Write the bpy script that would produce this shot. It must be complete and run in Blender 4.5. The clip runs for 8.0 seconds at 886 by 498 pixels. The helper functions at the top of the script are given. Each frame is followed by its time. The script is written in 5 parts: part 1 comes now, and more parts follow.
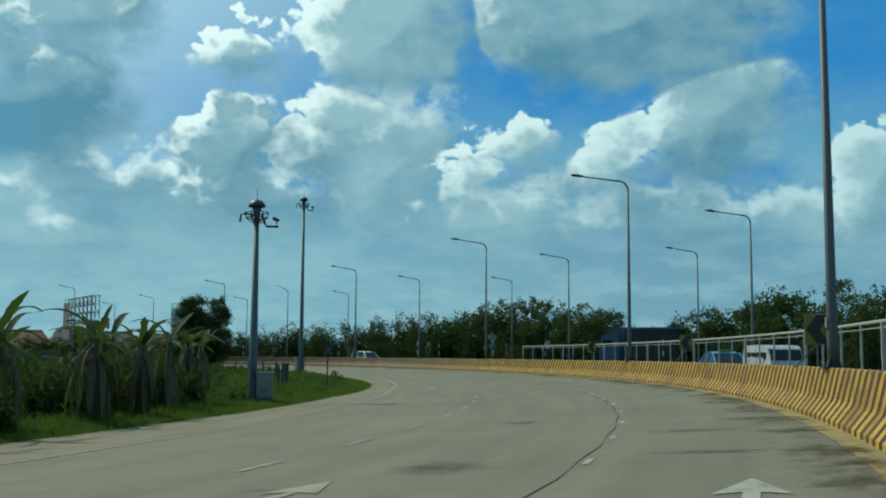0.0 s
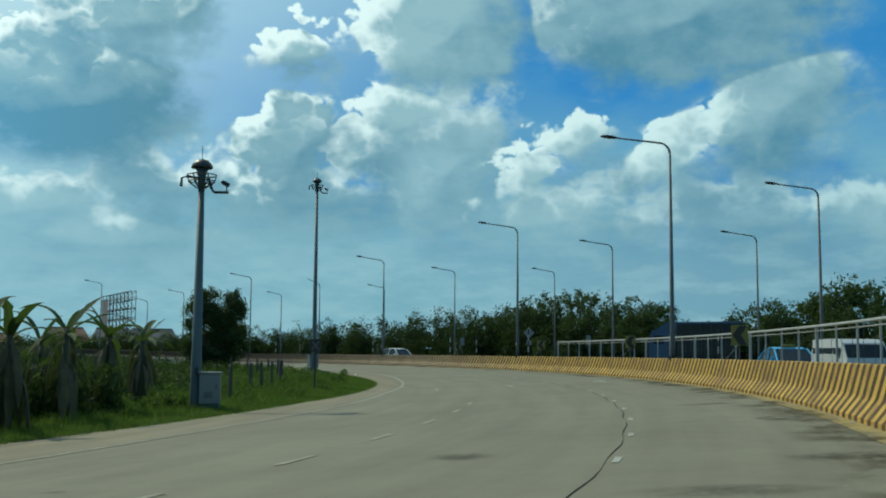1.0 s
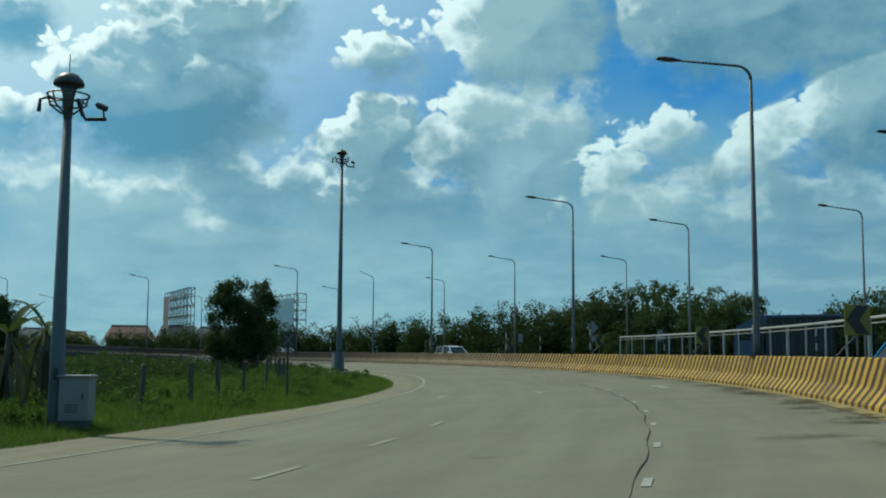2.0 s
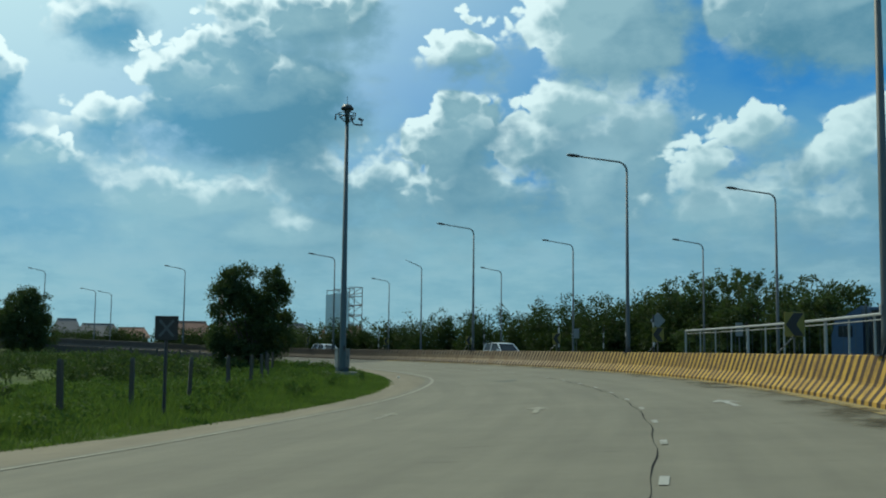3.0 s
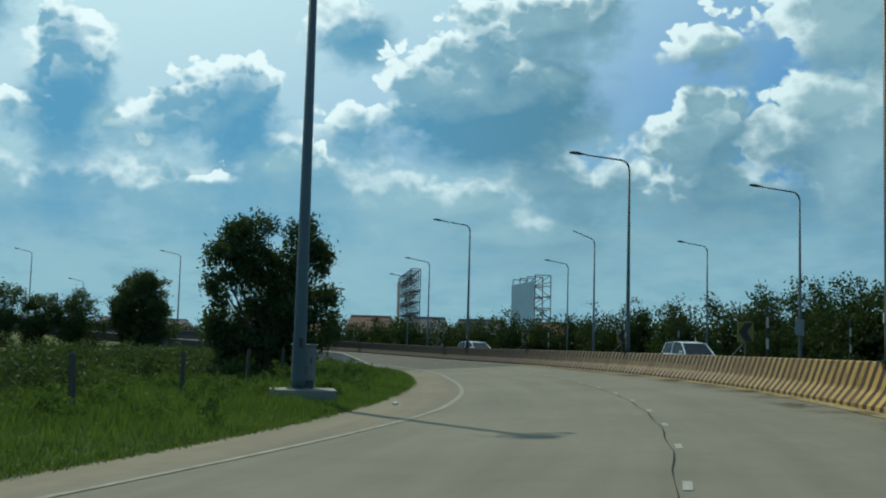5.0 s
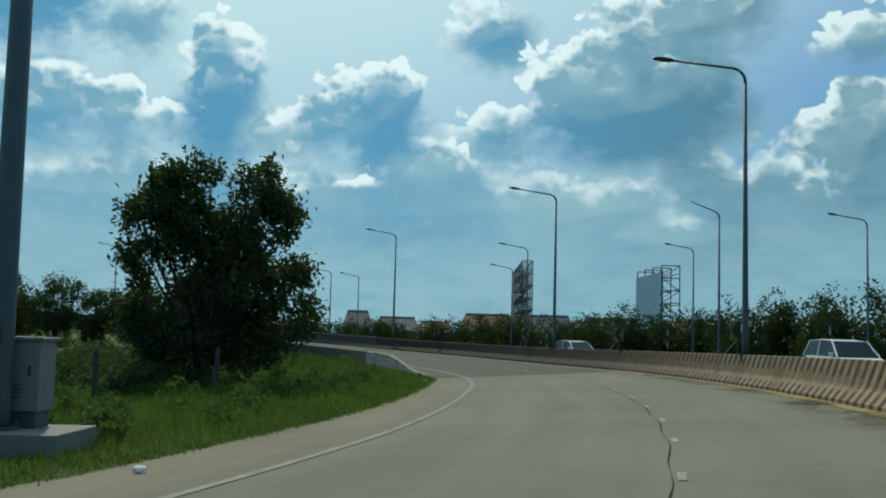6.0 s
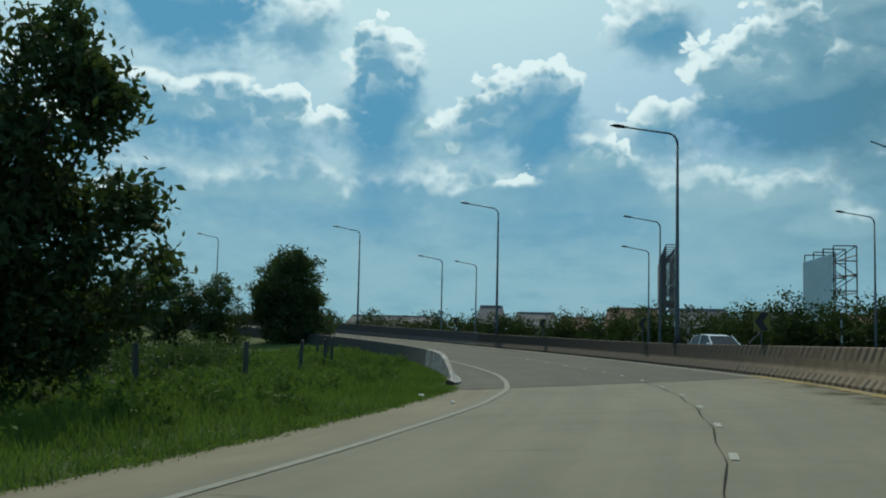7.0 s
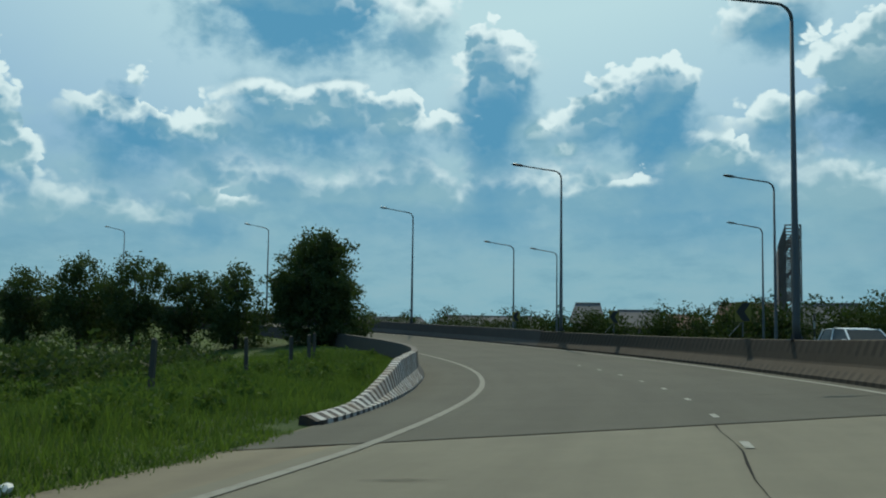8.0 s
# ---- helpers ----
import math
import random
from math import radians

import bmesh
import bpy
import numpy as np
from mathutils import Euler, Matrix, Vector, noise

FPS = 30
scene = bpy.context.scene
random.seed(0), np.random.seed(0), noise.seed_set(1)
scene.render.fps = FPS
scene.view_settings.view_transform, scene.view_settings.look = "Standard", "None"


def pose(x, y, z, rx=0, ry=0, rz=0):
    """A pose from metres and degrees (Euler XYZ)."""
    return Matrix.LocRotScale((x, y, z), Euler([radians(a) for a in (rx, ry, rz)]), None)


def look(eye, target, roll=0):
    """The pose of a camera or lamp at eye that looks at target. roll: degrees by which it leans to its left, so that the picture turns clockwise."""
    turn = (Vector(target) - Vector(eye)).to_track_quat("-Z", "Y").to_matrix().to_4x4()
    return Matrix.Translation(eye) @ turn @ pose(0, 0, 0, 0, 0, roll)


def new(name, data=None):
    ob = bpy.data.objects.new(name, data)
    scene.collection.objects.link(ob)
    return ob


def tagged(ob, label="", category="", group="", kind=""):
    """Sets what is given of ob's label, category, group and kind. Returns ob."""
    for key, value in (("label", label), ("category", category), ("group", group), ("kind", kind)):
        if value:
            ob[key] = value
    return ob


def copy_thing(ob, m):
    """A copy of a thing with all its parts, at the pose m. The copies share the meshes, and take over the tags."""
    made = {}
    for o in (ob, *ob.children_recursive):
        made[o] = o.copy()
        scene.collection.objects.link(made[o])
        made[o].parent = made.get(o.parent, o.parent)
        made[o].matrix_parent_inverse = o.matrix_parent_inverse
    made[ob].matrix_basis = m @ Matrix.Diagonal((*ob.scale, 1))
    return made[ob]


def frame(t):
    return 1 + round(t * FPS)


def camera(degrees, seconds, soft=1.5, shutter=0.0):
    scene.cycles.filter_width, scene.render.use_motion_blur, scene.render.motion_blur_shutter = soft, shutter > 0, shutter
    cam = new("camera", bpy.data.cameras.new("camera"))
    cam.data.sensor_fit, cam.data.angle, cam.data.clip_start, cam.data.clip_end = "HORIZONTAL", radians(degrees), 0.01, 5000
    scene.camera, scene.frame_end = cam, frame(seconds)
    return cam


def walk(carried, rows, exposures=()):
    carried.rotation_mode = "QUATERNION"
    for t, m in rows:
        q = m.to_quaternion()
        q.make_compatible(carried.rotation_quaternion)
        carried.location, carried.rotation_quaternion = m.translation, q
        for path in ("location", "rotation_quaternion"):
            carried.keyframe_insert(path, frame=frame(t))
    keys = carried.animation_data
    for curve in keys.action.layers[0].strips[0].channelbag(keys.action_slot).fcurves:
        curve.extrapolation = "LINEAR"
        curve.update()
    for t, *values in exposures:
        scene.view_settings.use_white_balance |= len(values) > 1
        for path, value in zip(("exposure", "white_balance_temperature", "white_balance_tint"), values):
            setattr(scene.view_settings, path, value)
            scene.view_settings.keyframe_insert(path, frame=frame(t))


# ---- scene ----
cam = camera(45.59, 8.0, soft=2.0)
PATH = [
    (0.0, pose(0.000, 0.000, 1.077, 95.826, -0.380, 0.000)),
    (0.5, pose(1.020, 3.971, 1.037, 95.817, -0.385, 1.381)),
    (1.0, pose(2.185, 8.389, 1.035, 95.690, -0.379, 3.141)),
    (1.5, pose(3.238, 13.556, 1.005, 95.653, -0.367, 5.500)),
    (3.0, pose(5.437, 31.843, 0.926, 95.482, -0.582, 12.321)),
    (3.5, pose(5.624, 38.372, 0.924, 95.408, -0.894, 14.930)),
    (4.0, pose(5.517, 45.418, 0.887, 95.251, -0.921, 18.002)),
    (4.5, pose(5.086, 52.613, 0.950, 95.217, -1.129, 21.518)),
    (6.0, pose(1.051, 75.764, 1.013, 95.135, -1.507, 33.164)),
    (6.5, pose(-1.463, 83.112, 0.944, 94.909, -0.972, 37.160)),
    (7.0, pose(-4.641, 90.888, 0.905, 94.885, -1.208, 41.969)),
    (7.5, pose(-8.376, 98.303, 0.847, 94.900, -0.980, 45.469)),
    (8.0, pose(-12.714, 105.458, 0.799, 94.933, -0.740, 48.261)),
]
EXPOSURES = [(0.0, -0.04, 5900, -5), (3.0, -0.08, 5850, -2), (5.0, -0.14, 5850, 0), (8.0, -0.28, 5900, 0)]
walk(cam, PATH, EXPOSURES)

# ---- plan: the road is an arc about one centre; d is measured outwards from the outer barrier ----
CX, CY, RAD = -112.46, 43.45, 121.9
SUN_YAW, SUN_EL = 48.5, 46.0


def arc(d, a, z=0.0):
    """World point at d metres outside the barrier's line (minus: inside), at a degrees round the centre."""
    r = RAD + d
    return Vector((CX + r * math.cos(radians(a)), CY + r * math.sin(radians(a)), z))


def rise(a):
    """How far the ramp has climbed at a degrees."""
    b = max(a - 45.0, 0.0)
    return 0.00105 * b * b + 0.01 * b


CROSSFALL = [(-60, 0.05), (18, 0.051), (24, 0.0485), (30, 0.046), (37, 0.043), (140, 0.043)]


def lerp_table(table, a):
    if a <= table[0][0]:
        return table[0][1]
    for (a0, v0), (a1, v1) in zip(table, table[1:]):
        if a <= a1:
            return v0 + (v1 - v0) * (a - a0) / (a1 - a0)
    return table[-1][1]


def road_z(d, a):
    return rise(a) + lerp_table(CROSSFALL, a) * min(d, 0.0)


def outer_z(a):
    u = min(max((a - 48.0) / 25.0, 0.0), 1.0)
    return -0.12 - 0.8 * u * u * (3 - 2 * u)


GRASS_EDGE = [(-60, -18.0), (-11, -17.0), (-7, -16.3), (-3, -15.4), (1, -14.5), (4, -13.5), (7, -12.75), (10, -12.15), (13, -11.7), (16, -11.35), (20, -10.95), (24, -10.65), (28, -10.3), (32, -10.0), (35, -9.65), (36.5, -9.4), (38.5, -9.5), (41, -9.6), (46, -9.9), (140, -10.0)]
EDGE_LINE = [(-60, -13.6), (-6, -13.0), (-1, -12.35), (2, -11.95), (4, -11.75), (6, -11.4), (8, -10.95), (10, -10.6), (12, -10.25), (14, -9.9), (16, -9.5), (18, -9.1), (20, -8.78), (24, -8.6), (28, -8.54), (31, -8.42), (34, -8.12), (37, -7.95), (40, -8.0), (46, -8.06), (55, -8.1), (65, -7.95), (140, -7.9)]
NOSE = [(38.5, -9.7), (39.3, -9.58), (40.4, -9.62), (42.2, -9.74), (46, -10.0), (50, -10.05), (140, -10.05)]
LANE_LINE = [(-60, -3.7), (-17, -3.75), (-10, -3.87), (-3, -4.15), (3, -4.27), (10, -4.4), (20, -4.35), (28, -4.27), (35, -4.15), (140, -4.3)]


def grass_edge(a):
    return lerp_table(GRASS_EDGE, a)


def land_z(d, a):
    """Height of the open ground away from the road."""
    if d >= 0:
        return outer_z(a) - 0.25 * min(max((d - 30) / 60.0, 0), 1)
    e = grass_edge(a)
    edge = road_z(e, a)
    if d > e:
        return road_z(d, a) - 0.12
    u = min((e - d) / 14.0, 1.0)
    return edge + 0.02 + ((-1.0) - edge) * (u * u * (3 - 2 * u))


# ---- world and sun ----
world = bpy.data.worlds.new("sky")
scene.world = world
world.use_nodes = True
WN = world.node_tree.nodes
WL = world.node_tree.links
WN.clear()


def wmath(op, a, b=None, c=None, clamp=False):
    n = WN.new("ShaderNodeMath")
    n.operation, n.use_clamp = op, clamp
    for k, v in enumerate((a, b, c)):
        if v is None:
            continue
        if isinstance(v, (int, float)):
            n.inputs[k].default_value = v
        else:
            WL.new(v, n.inputs[k])
    return n.outputs[0]


def wmix(f, a, b):
    n = WN.new("ShaderNodeMix")
    n.data_type = "RGBA"
    for k, v in ((0, f), (6, a), (7, b)):
        if isinstance(v, (int, float)):
            n.inputs[k].default_value = v
        elif isinstance(v, tuple):
            n.inputs[k].default_value = (*v, 1)
        else:
            WL.new(v, n.inputs[k])
    return n.outputs[2]


def wstep(v, lo, hi, smooth=True):
    n = WN.new("ShaderNodeMapRange")
    n.interpolation_type = "SMOOTHSTEP" if smooth else "LINEAR"
    WL.new(v, n.inputs[0])
    n.inputs[1].default_value, n.inputs[2].default_value = lo, hi
    return n.outputs[0]


coord = WN.new("ShaderNodeTexCoord").outputs["Generated"]
sep = WN.new("ShaderNodeSeparateXYZ")
WL.new(coord, sep.inputs[0])
dx, dy, dz = sep.outputs
# azimuth (degrees, to the left of +y) and elevation of the direction looked in
az = wmath("MULTIPLY", wmath("ARCTAN2", wmath("MULTIPLY", dx, -1.0), dy), 57.2958)
el = wmath("MULTIPLY", wmath("ARCSINE", dz), 57.2958)


def wnoise(scale, detail, rough, stretch=(1, 1, 1.35), shift=0.0, kind="noise", vec=None):
    m = WN.new("ShaderNodeMapping")
    WL.new(coord if vec is None else vec, m.inputs[0])
    m.inputs["Scale"].default_value = stretch
    m.inputs["Location"].default_value = (shift, shift * 0.7, shift * 0.3)
    if kind == "noise":
        n = WN.new("ShaderNodeTexNoise")
        n.inputs["Detail"].default_value, n.inputs["Roughness"].default_value = detail, rough
        n.inputs["Scale"].default_value = scale
        WL.new(m.outputs[0], n.inputs["Vector"])
        return n.outputs[0]
    n = WN.new("ShaderNodeTexVoronoi")
    n.feature = "F1"
    n.inputs["Scale"].default_value = scale
    WL.new(m.outputs[0], n.inputs["Vector"])
    return n.outputs["Distance"]


def billows(vec=None):
    """How far, in degrees, the puffs bulge a cloud's outline."""
    out = None
    for scale, amount, shift in ((17.0, 2.3, 0.4), (43.0, 1.25, 1.7), (105.0, 0.6, 3.1)):
        b = wmath("MULTIPLY", wmath("SUBTRACT", 0.5, wnoise(scale, 0, 0.5, kind="voronoi", shift=shift, vec=vec)), amount)
        out = b if out is None else wmath("ADD", out, b)
    return out


soft_n = wnoise(7.0, 5, 0.55, stretch=(1, 1, 2.0), shift=4.0)
wisp = wnoise(34.0, 5, 0.6, stretch=(1, 1, 1.5), shift=2.1)
broad = wmath("MULTIPLY", wmath("SUBTRACT", wnoise(11.0, 3, 0.55, shift=1.3), 0.5), 2.6)
# the puffs' cells are bent by a little turbulence, so that no two are alike
bend = WN.new("ShaderNodeTexNoise")
bend.inputs["Scale"].default_value, bend.inputs["Detail"].default_value = 40.0, 3.0
WL.new(coord, bend.inputs["Vector"])
bent = WN.new("ShaderNodeVectorMath")
bent.operation = "MULTIPLY_ADD"
WL.new(bend.outputs["Color"], bent.inputs[0])
bent.inputs[1].default_value = (0.022, 0.022, 0.022)
WL.new(coord, bent.inputs[2])
# the same puffs a little nearer the sun: where they fall away, a puff turns its lit side to us
SHIFT = 0.75
lean = WN.new("ShaderNodeVectorMath")
lean.operation = "ADD"
lean.inputs[0].default_value = tuple(radians(SHIFT) * c for c in (-0.45 * math.sin(radians(SUN_YAW)), 0.45 * math.cos(radians(SUN_YAW)), 0.85))
WL.new(bent.outputs[0], lean.inputs[1])
billow = wmath("ADD", billows(bent.outputs[0]), broad)
billow_b = wmath("ADD", billows(lean.outputs[0]), broad)
az_b = wmath("ADD", az, wmath("MULTIPLY", wmath("MAXIMUM", wmath("MINIMUM", wmath("SUBTRACT", SUN_YAW, az), 40.0), -40.0), SHIFT * 0.02))
el_b = wmath("ADD", el, SHIFT * 0.85)

sky = WN.new("ShaderNodeTexSky")
sky.sky_type = "NISHITA"
sky.sun_disc = False
sky.sun_elevation, sky.sun_rotation = radians(SUN_EL), radians(-SUN_YAW)
sky.air_density, sky.dust_density, sky.ozone_density = 1.0, 0.6, 2.0
blue = WN.new("ShaderNodeVectorMath")
blue.operation = "SCALE"
WL.new(sky.outputs[0], blue.inputs[0])
blue.inputs["Scale"].default_value = 0.08

# nearness to the sun brightens the thin cloud
sund = (-math.sin(radians(SUN_YAW)) * math.cos(radians(SUN_EL)), math.cos(radians(SUN_YAW)) * math.cos(radians(SUN_EL)), math.sin(radians(SUN_EL)))
dot = WN.new("ShaderNodeVectorMath")
dot.operation = "DOT_PRODUCT"
WL.new(coord, dot.inputs[0])
dot.inputs[1].default_value = sund
near = wstep(dot.outputs["Value"], 0.66, 0.98, smooth=False)

SKY_BLUE, HAZE, RIM, VEIL = (0.018, 0.22, 0.56), (0.262, 0.44, 0.51), (0.58, 0.735, 0.74), (0.235, 0.455, 0.54)
GREY_BODY, AZURE_BODY = ((0.122, 0.27, 0.365), (0.34, 0.50, 0.55)), ((0.14, 0.355, 0.53), (0.34, 0.53, 0.60))
col = wmix(0.8, blue.outputs[0], SKY_BLUE)
col = wmix(wmath("MULTIPLY", wstep(soft_n, 0.36, 0.64), wmath("ADD", wmath("MULTIPLY", wstep(el, 15.0, 8.0), 0.65), 0.2)), col, VEIL)
col = wmix(wmath("MULTIPLY", near, 1.5, clamp=True), col, (0.66, 0.83, 0.85))
rim_col = wmix(wstep(dot.outputs["Value"], 0.35, 0.93, smooth=False), RIM, (1.02, 1.08, 1.04))
low = wstep(el, 13.0, 0.5)
# the haze is brighter below the sun, and streaked with flat cloud
haze = wmix(wstep(dot.outputs["Value"], 0.45, 0.82), HAZE, (0.34, 0.54, 0.605))
haze = wmix(wmath("MULTIPLY", wstep(az, 5.0, -14.0), 0.75), haze, (0.185, 0.33, 0.42))
flat_n = wnoise(16.0, 5, 0.6, stretch=(1, 1, 3.2), shift=6.3)
haze = wmix(wmath("MULTIPLY", wstep(flat_n, 0.42, 0.68), 0.5), haze, (0.385, 0.555, 0.60))
haze = wmix(wmath("MULTIPLY", wstep(flat_n, 0.52, 0.30), 0.4), haze, (0.19, 0.37, 0.47))
col = wmix(wmath("MULTIPLY", low, 0.95), col, haze)

# cumulus, the farther first: azimuth, elevation of the body, half width, height above, depth below, paleness
FAR_CLOUDS = [
    (3.0, 10.4, 4.0, 3.4, 5.2, 0.75), (-2.3, 7.4, 4.6, 1.8, 2.1, 0.8), (-13.5, 7.0, 7.4, 1.8, 2.8, 0.35), (-20.6, 6.8, 3.4, 1.8, 2.8, 0.65), (20.8, 5.9, 8.0, 2.1, 2.8, 0.6), (10.9, 8.4, 5.8, 2.1, 3.4, 0.35), (25.8, 7.3, 4.6, 1.8, 2.5, 0.75), (35.4, 7.2, 10.1, 2.5, 2.8, 0.3), (18.1, 8.7, 4.0, 1.8, 3.4, 0.3), (54.0, 7.6, 8.0, 1.8, 2.5, 0.35), (46.0, 7.1, 4.6, 1.8, 2.5, 0.3), (65.0, 6.2, 5.2, 0.9, 1.5, 0.8), (49.1, 7.7, 2.8, 0.9, 1.2, 0.8), (27.2, 7.5, 3.4, 1.2, 1.8, 0.8), (70.2, 5.9, 3.1, 1.5, 1.8, 0.75),
]
MID_CLOUDS = [
    (-9.8, 17.8, 8.0, 5.2, 3.7, 0.4), (3.1, 17.3, 4.3, 4.6, 3.4, 0.72), (-14.8, 13.2, 4.1, 2.9, 4.6, 0.45), (-9.4, 10.4, 2.6, 1.3, 2.5, 0.85), (-12.4, 11.8, 2.1, 1.7, 1.8, 0.7), (-4.5, 11.7, 1.7, 1.0, 1.4, 0.9), (-2.0, 9.8, 1.9, 1.0, 1.8, 0.9), (4.6, 13.1, 2.5, 1.5, 2.1, 0.8), (7.8, 10.9, 1.9, 1.4, 1.8, 0.6), (-17.0, 10.8, 1.0, 0.6, 0.6, 0.9), (-22.5, 9.5, 1.8, 2.1, 2.8, 0.8), (10.8, 16.1, 1.5, 0.9, 0.7, 0.9), (30.7, 16.7, 2.0, 2.5, 1.7, 0.25), (33.5, 9.3, 2.9, 1.3, 1.7, 0.85), (30.8, 11.7, 2.0, 1.2, 2.1, 0.5), (49.9, 16.9, 1.8, 2.0, 2.3, 0.8),
]
NEAR_CLOUDS = [
    (11.3, 11.2, 2.5, 2.1, 3.7, 0.45), (22.5, 12.9, 5.7, 3.7, 3.7, 0.12), (20.4, 17.2, 3.4, 1.7, 2.8, 0.55), (25.1, 15.0, 2.2, 1.5, 1.8, 0.6), (17.5, 18.0, 1.7, 1.5, 1.8, 0.6), (11.1, 16.2, 1.5, 0.8, 0.8, 0.9), (45.6, 13.4, 2.4, 3.0, 5.4, 0.08), (36.9, 12.3, 2.5, 2.4, 4.6, 0.15), (39.7, 11.8, 1.8, 1.2, 2.1, 0.3), (43.6, 11.3, 1.4, 0.9, 1.2, 0.7), (34.5, 9.4, 2.3, 1.1, 1.4, 0.8), (41.7, 10.3, 0.9, 0.4, 0.4, 0.9),
]
WEST_CLOUDS = [
    (55.1, 11.7, 4.6, 1.6, 3.4, 0.25), (58.1, 12.8, 1.2, 1.0, 1.5, 0.35), (54.3, 12.6, 1.7, 1.2, 1.8, 0.3), (51.0, 11.5, 2.1, 0.9, 2.1, 0.6), (64.9, 11.0, 2.6, 1.6, 2.6, 0.2), (65.0, 13.3, 0.6, 0.5, 0.5, 0.9), (61.8, 10.8, 2.0, 1.0, 1.8, 0.6), (56.4, 17.5, 5.8, 2.5, 2.9, 0.02), (60.4, 7.0, 1.8, 0.9, 1.4, 0.8), (71.4, 8.7, 1.4, 1.5, 1.5, 0.85), (38.1, 8.6, 0.5, 0.3, 0.3, 0.9), (76.6, 11.9, 4.6, 3.7, 3.7, 0.4),
]


SUNWARD = wstep(az, 16.0, 34.0)
BODY = tuple(wmix(SUNWARD, g, b) for g, b in zip(GREY_BODY, AZURE_BODY))


def cloud_group():
    """One node group for a cloud's body: it joins the clouds before it and hands on how pale they are."""
    g = bpy.data.node_groups.new("cloud_body", "ShaderNodeTree")
    for n in ("az", "el", "before", "pale before", "a", "e", "w", "up", "down", "size", "pale"):
        g.interface.new_socket(n, in_out="INPUT", socket_type="NodeSocketFloat")
    for n in ("body", "pale"):
        g.interface.new_socket(n, in_out="OUTPUT", socket_type="NodeSocketFloat")
    i, o = g.nodes.new("NodeGroupInput").outputs, g.nodes.new("NodeGroupOutput").inputs

    def m(op, *vals):
        n = g.nodes.new("ShaderNodeMath")
        n.operation = op
        for k, v in enumerate(vals):
            if isinstance(v, (int, float)):
                n.inputs[k].default_value = v
            else:
                g.links.new(v, n.inputs[k])
        return n.outputs[0]

    u = m("DIVIDE", m("SUBTRACT", i[0], i[4]), i[6])
    v = m("SUBTRACT", i[1], i[5])
    v = m("MAXIMUM", m("DIVIDE", v, i[7]), m("DIVIDE", m("MULTIPLY", v, -1.0), i[8]))
    r = m("SQRT", m("ADD", m("MULTIPLY", u, u), m("MULTIPLY", v, v)))
    q = m("MULTIPLY", m("SUBTRACT", 1.0, r), i[9])
    g.links.new(m("SMOOTH_MAX", i[2], q, 0.5), o[0])
    t = m("MINIMUM", m("MAXIMUM", m("DIVIDE", m("SUBTRACT", 1.3, r), 1.0), 0.0), 1.0)
    w = m("MULTIPLY", m("MULTIPLY", t, t), m("SUBTRACT", 3.0, m("MULTIPLY", t, 2.0)))
    g.links.new(m("ADD", i[3], m("MULTIPLY", m("SUBTRACT", i[10], i[3]), w)), o[1])
    return g


CLOUD = cloud_group()


def cloud_bank(heads, a_in, e_in):
    body, pale = None, None
    for a, e, w, up, down, p in heads:
        n = WN.new("ShaderNodeGroup")
        n.node_tree = CLOUD
        for k, v in enumerate((a_in, e_in, body, pale, a, e, w, up, down, min(w, up), p)):
            if v is None:
                n.inputs[k].default_value = -9.0 if k == 2 else 0.5
            elif isinstance(v, (int, float)):
                n.inputs[k].default_value = v
            else:
                WL.new(v, n.inputs[k])
        body, pale = n.outputs[0], n.outputs[1]
    return body, pale


def lay_clouds(under, heads, crisp, haze, rim_depth, relief, strength, tones):
    body, pale = cloud_bank(heads, az, el)
    sunward, _ = cloud_bank(heads, az_b, el_b)
    # the tops are crisp, the undersides dissolve
    top = wstep(wmath("SUBTRACT", body, sunward), -0.25, 0.45)
    bulge = wmath("ADD", wmath("MULTIPLY", top, 0.45), 0.55)
    q = wmath("ADD", wmath("ADD", body, 0.6), wmath("MULTIPLY", billow, bulge))
    q_b = wmath("ADD", wmath("ADD", sunward, 0.6), wmath("MULTIPLY", billow_b, bulge))
    blur = wmath("ADD", wmath("MULTIPLY", wmath("SUBTRACT", 1.0, top), haze), crisp)
    cover = wmath("MULTIPLY", wstep(wmath("DIVIDE", wmath("ADD", q, wmath("MULTIPLY", wmath("SUBTRACT", wisp, 0.5), wmath("MULTIPLY", blur, 1.3))), blur), -0.25, 0.75), strength)
    rim = wmath("MULTIPLY", wstep(q_b, rim_depth, -0.3), wmath("ADD", wmath("MULTIPLY", top, 0.85), 0.15))
    puff = wmath("MULTIPLY", wstep(wmath("SUBTRACT", billow, billow_b), 0.0, 0.75), wmath("MULTIPLY", top, wstep(q, 3.2, 0.3)))
    light = wmath("MAXIMUM", rim, wmath("MULTIPLY", puff, relief))
    tone = wmath("ADD", pale, wmath("MULTIPLY", wmath("SUBTRACT", soft_n, 0.5), 1.3))
    tone = wmath("ADD", tone, wmath("ADD", wmath("MULTIPLY", wmath("SUBTRACT", top, 0.55), 0.45), wmath("MULTIPLY", wmath("SUBTRACT", wisp, 0.5), 0.9)), clamp=True)
    return wmix(cover, under, wmix(light, wmix(tone, *tones), rim_col))


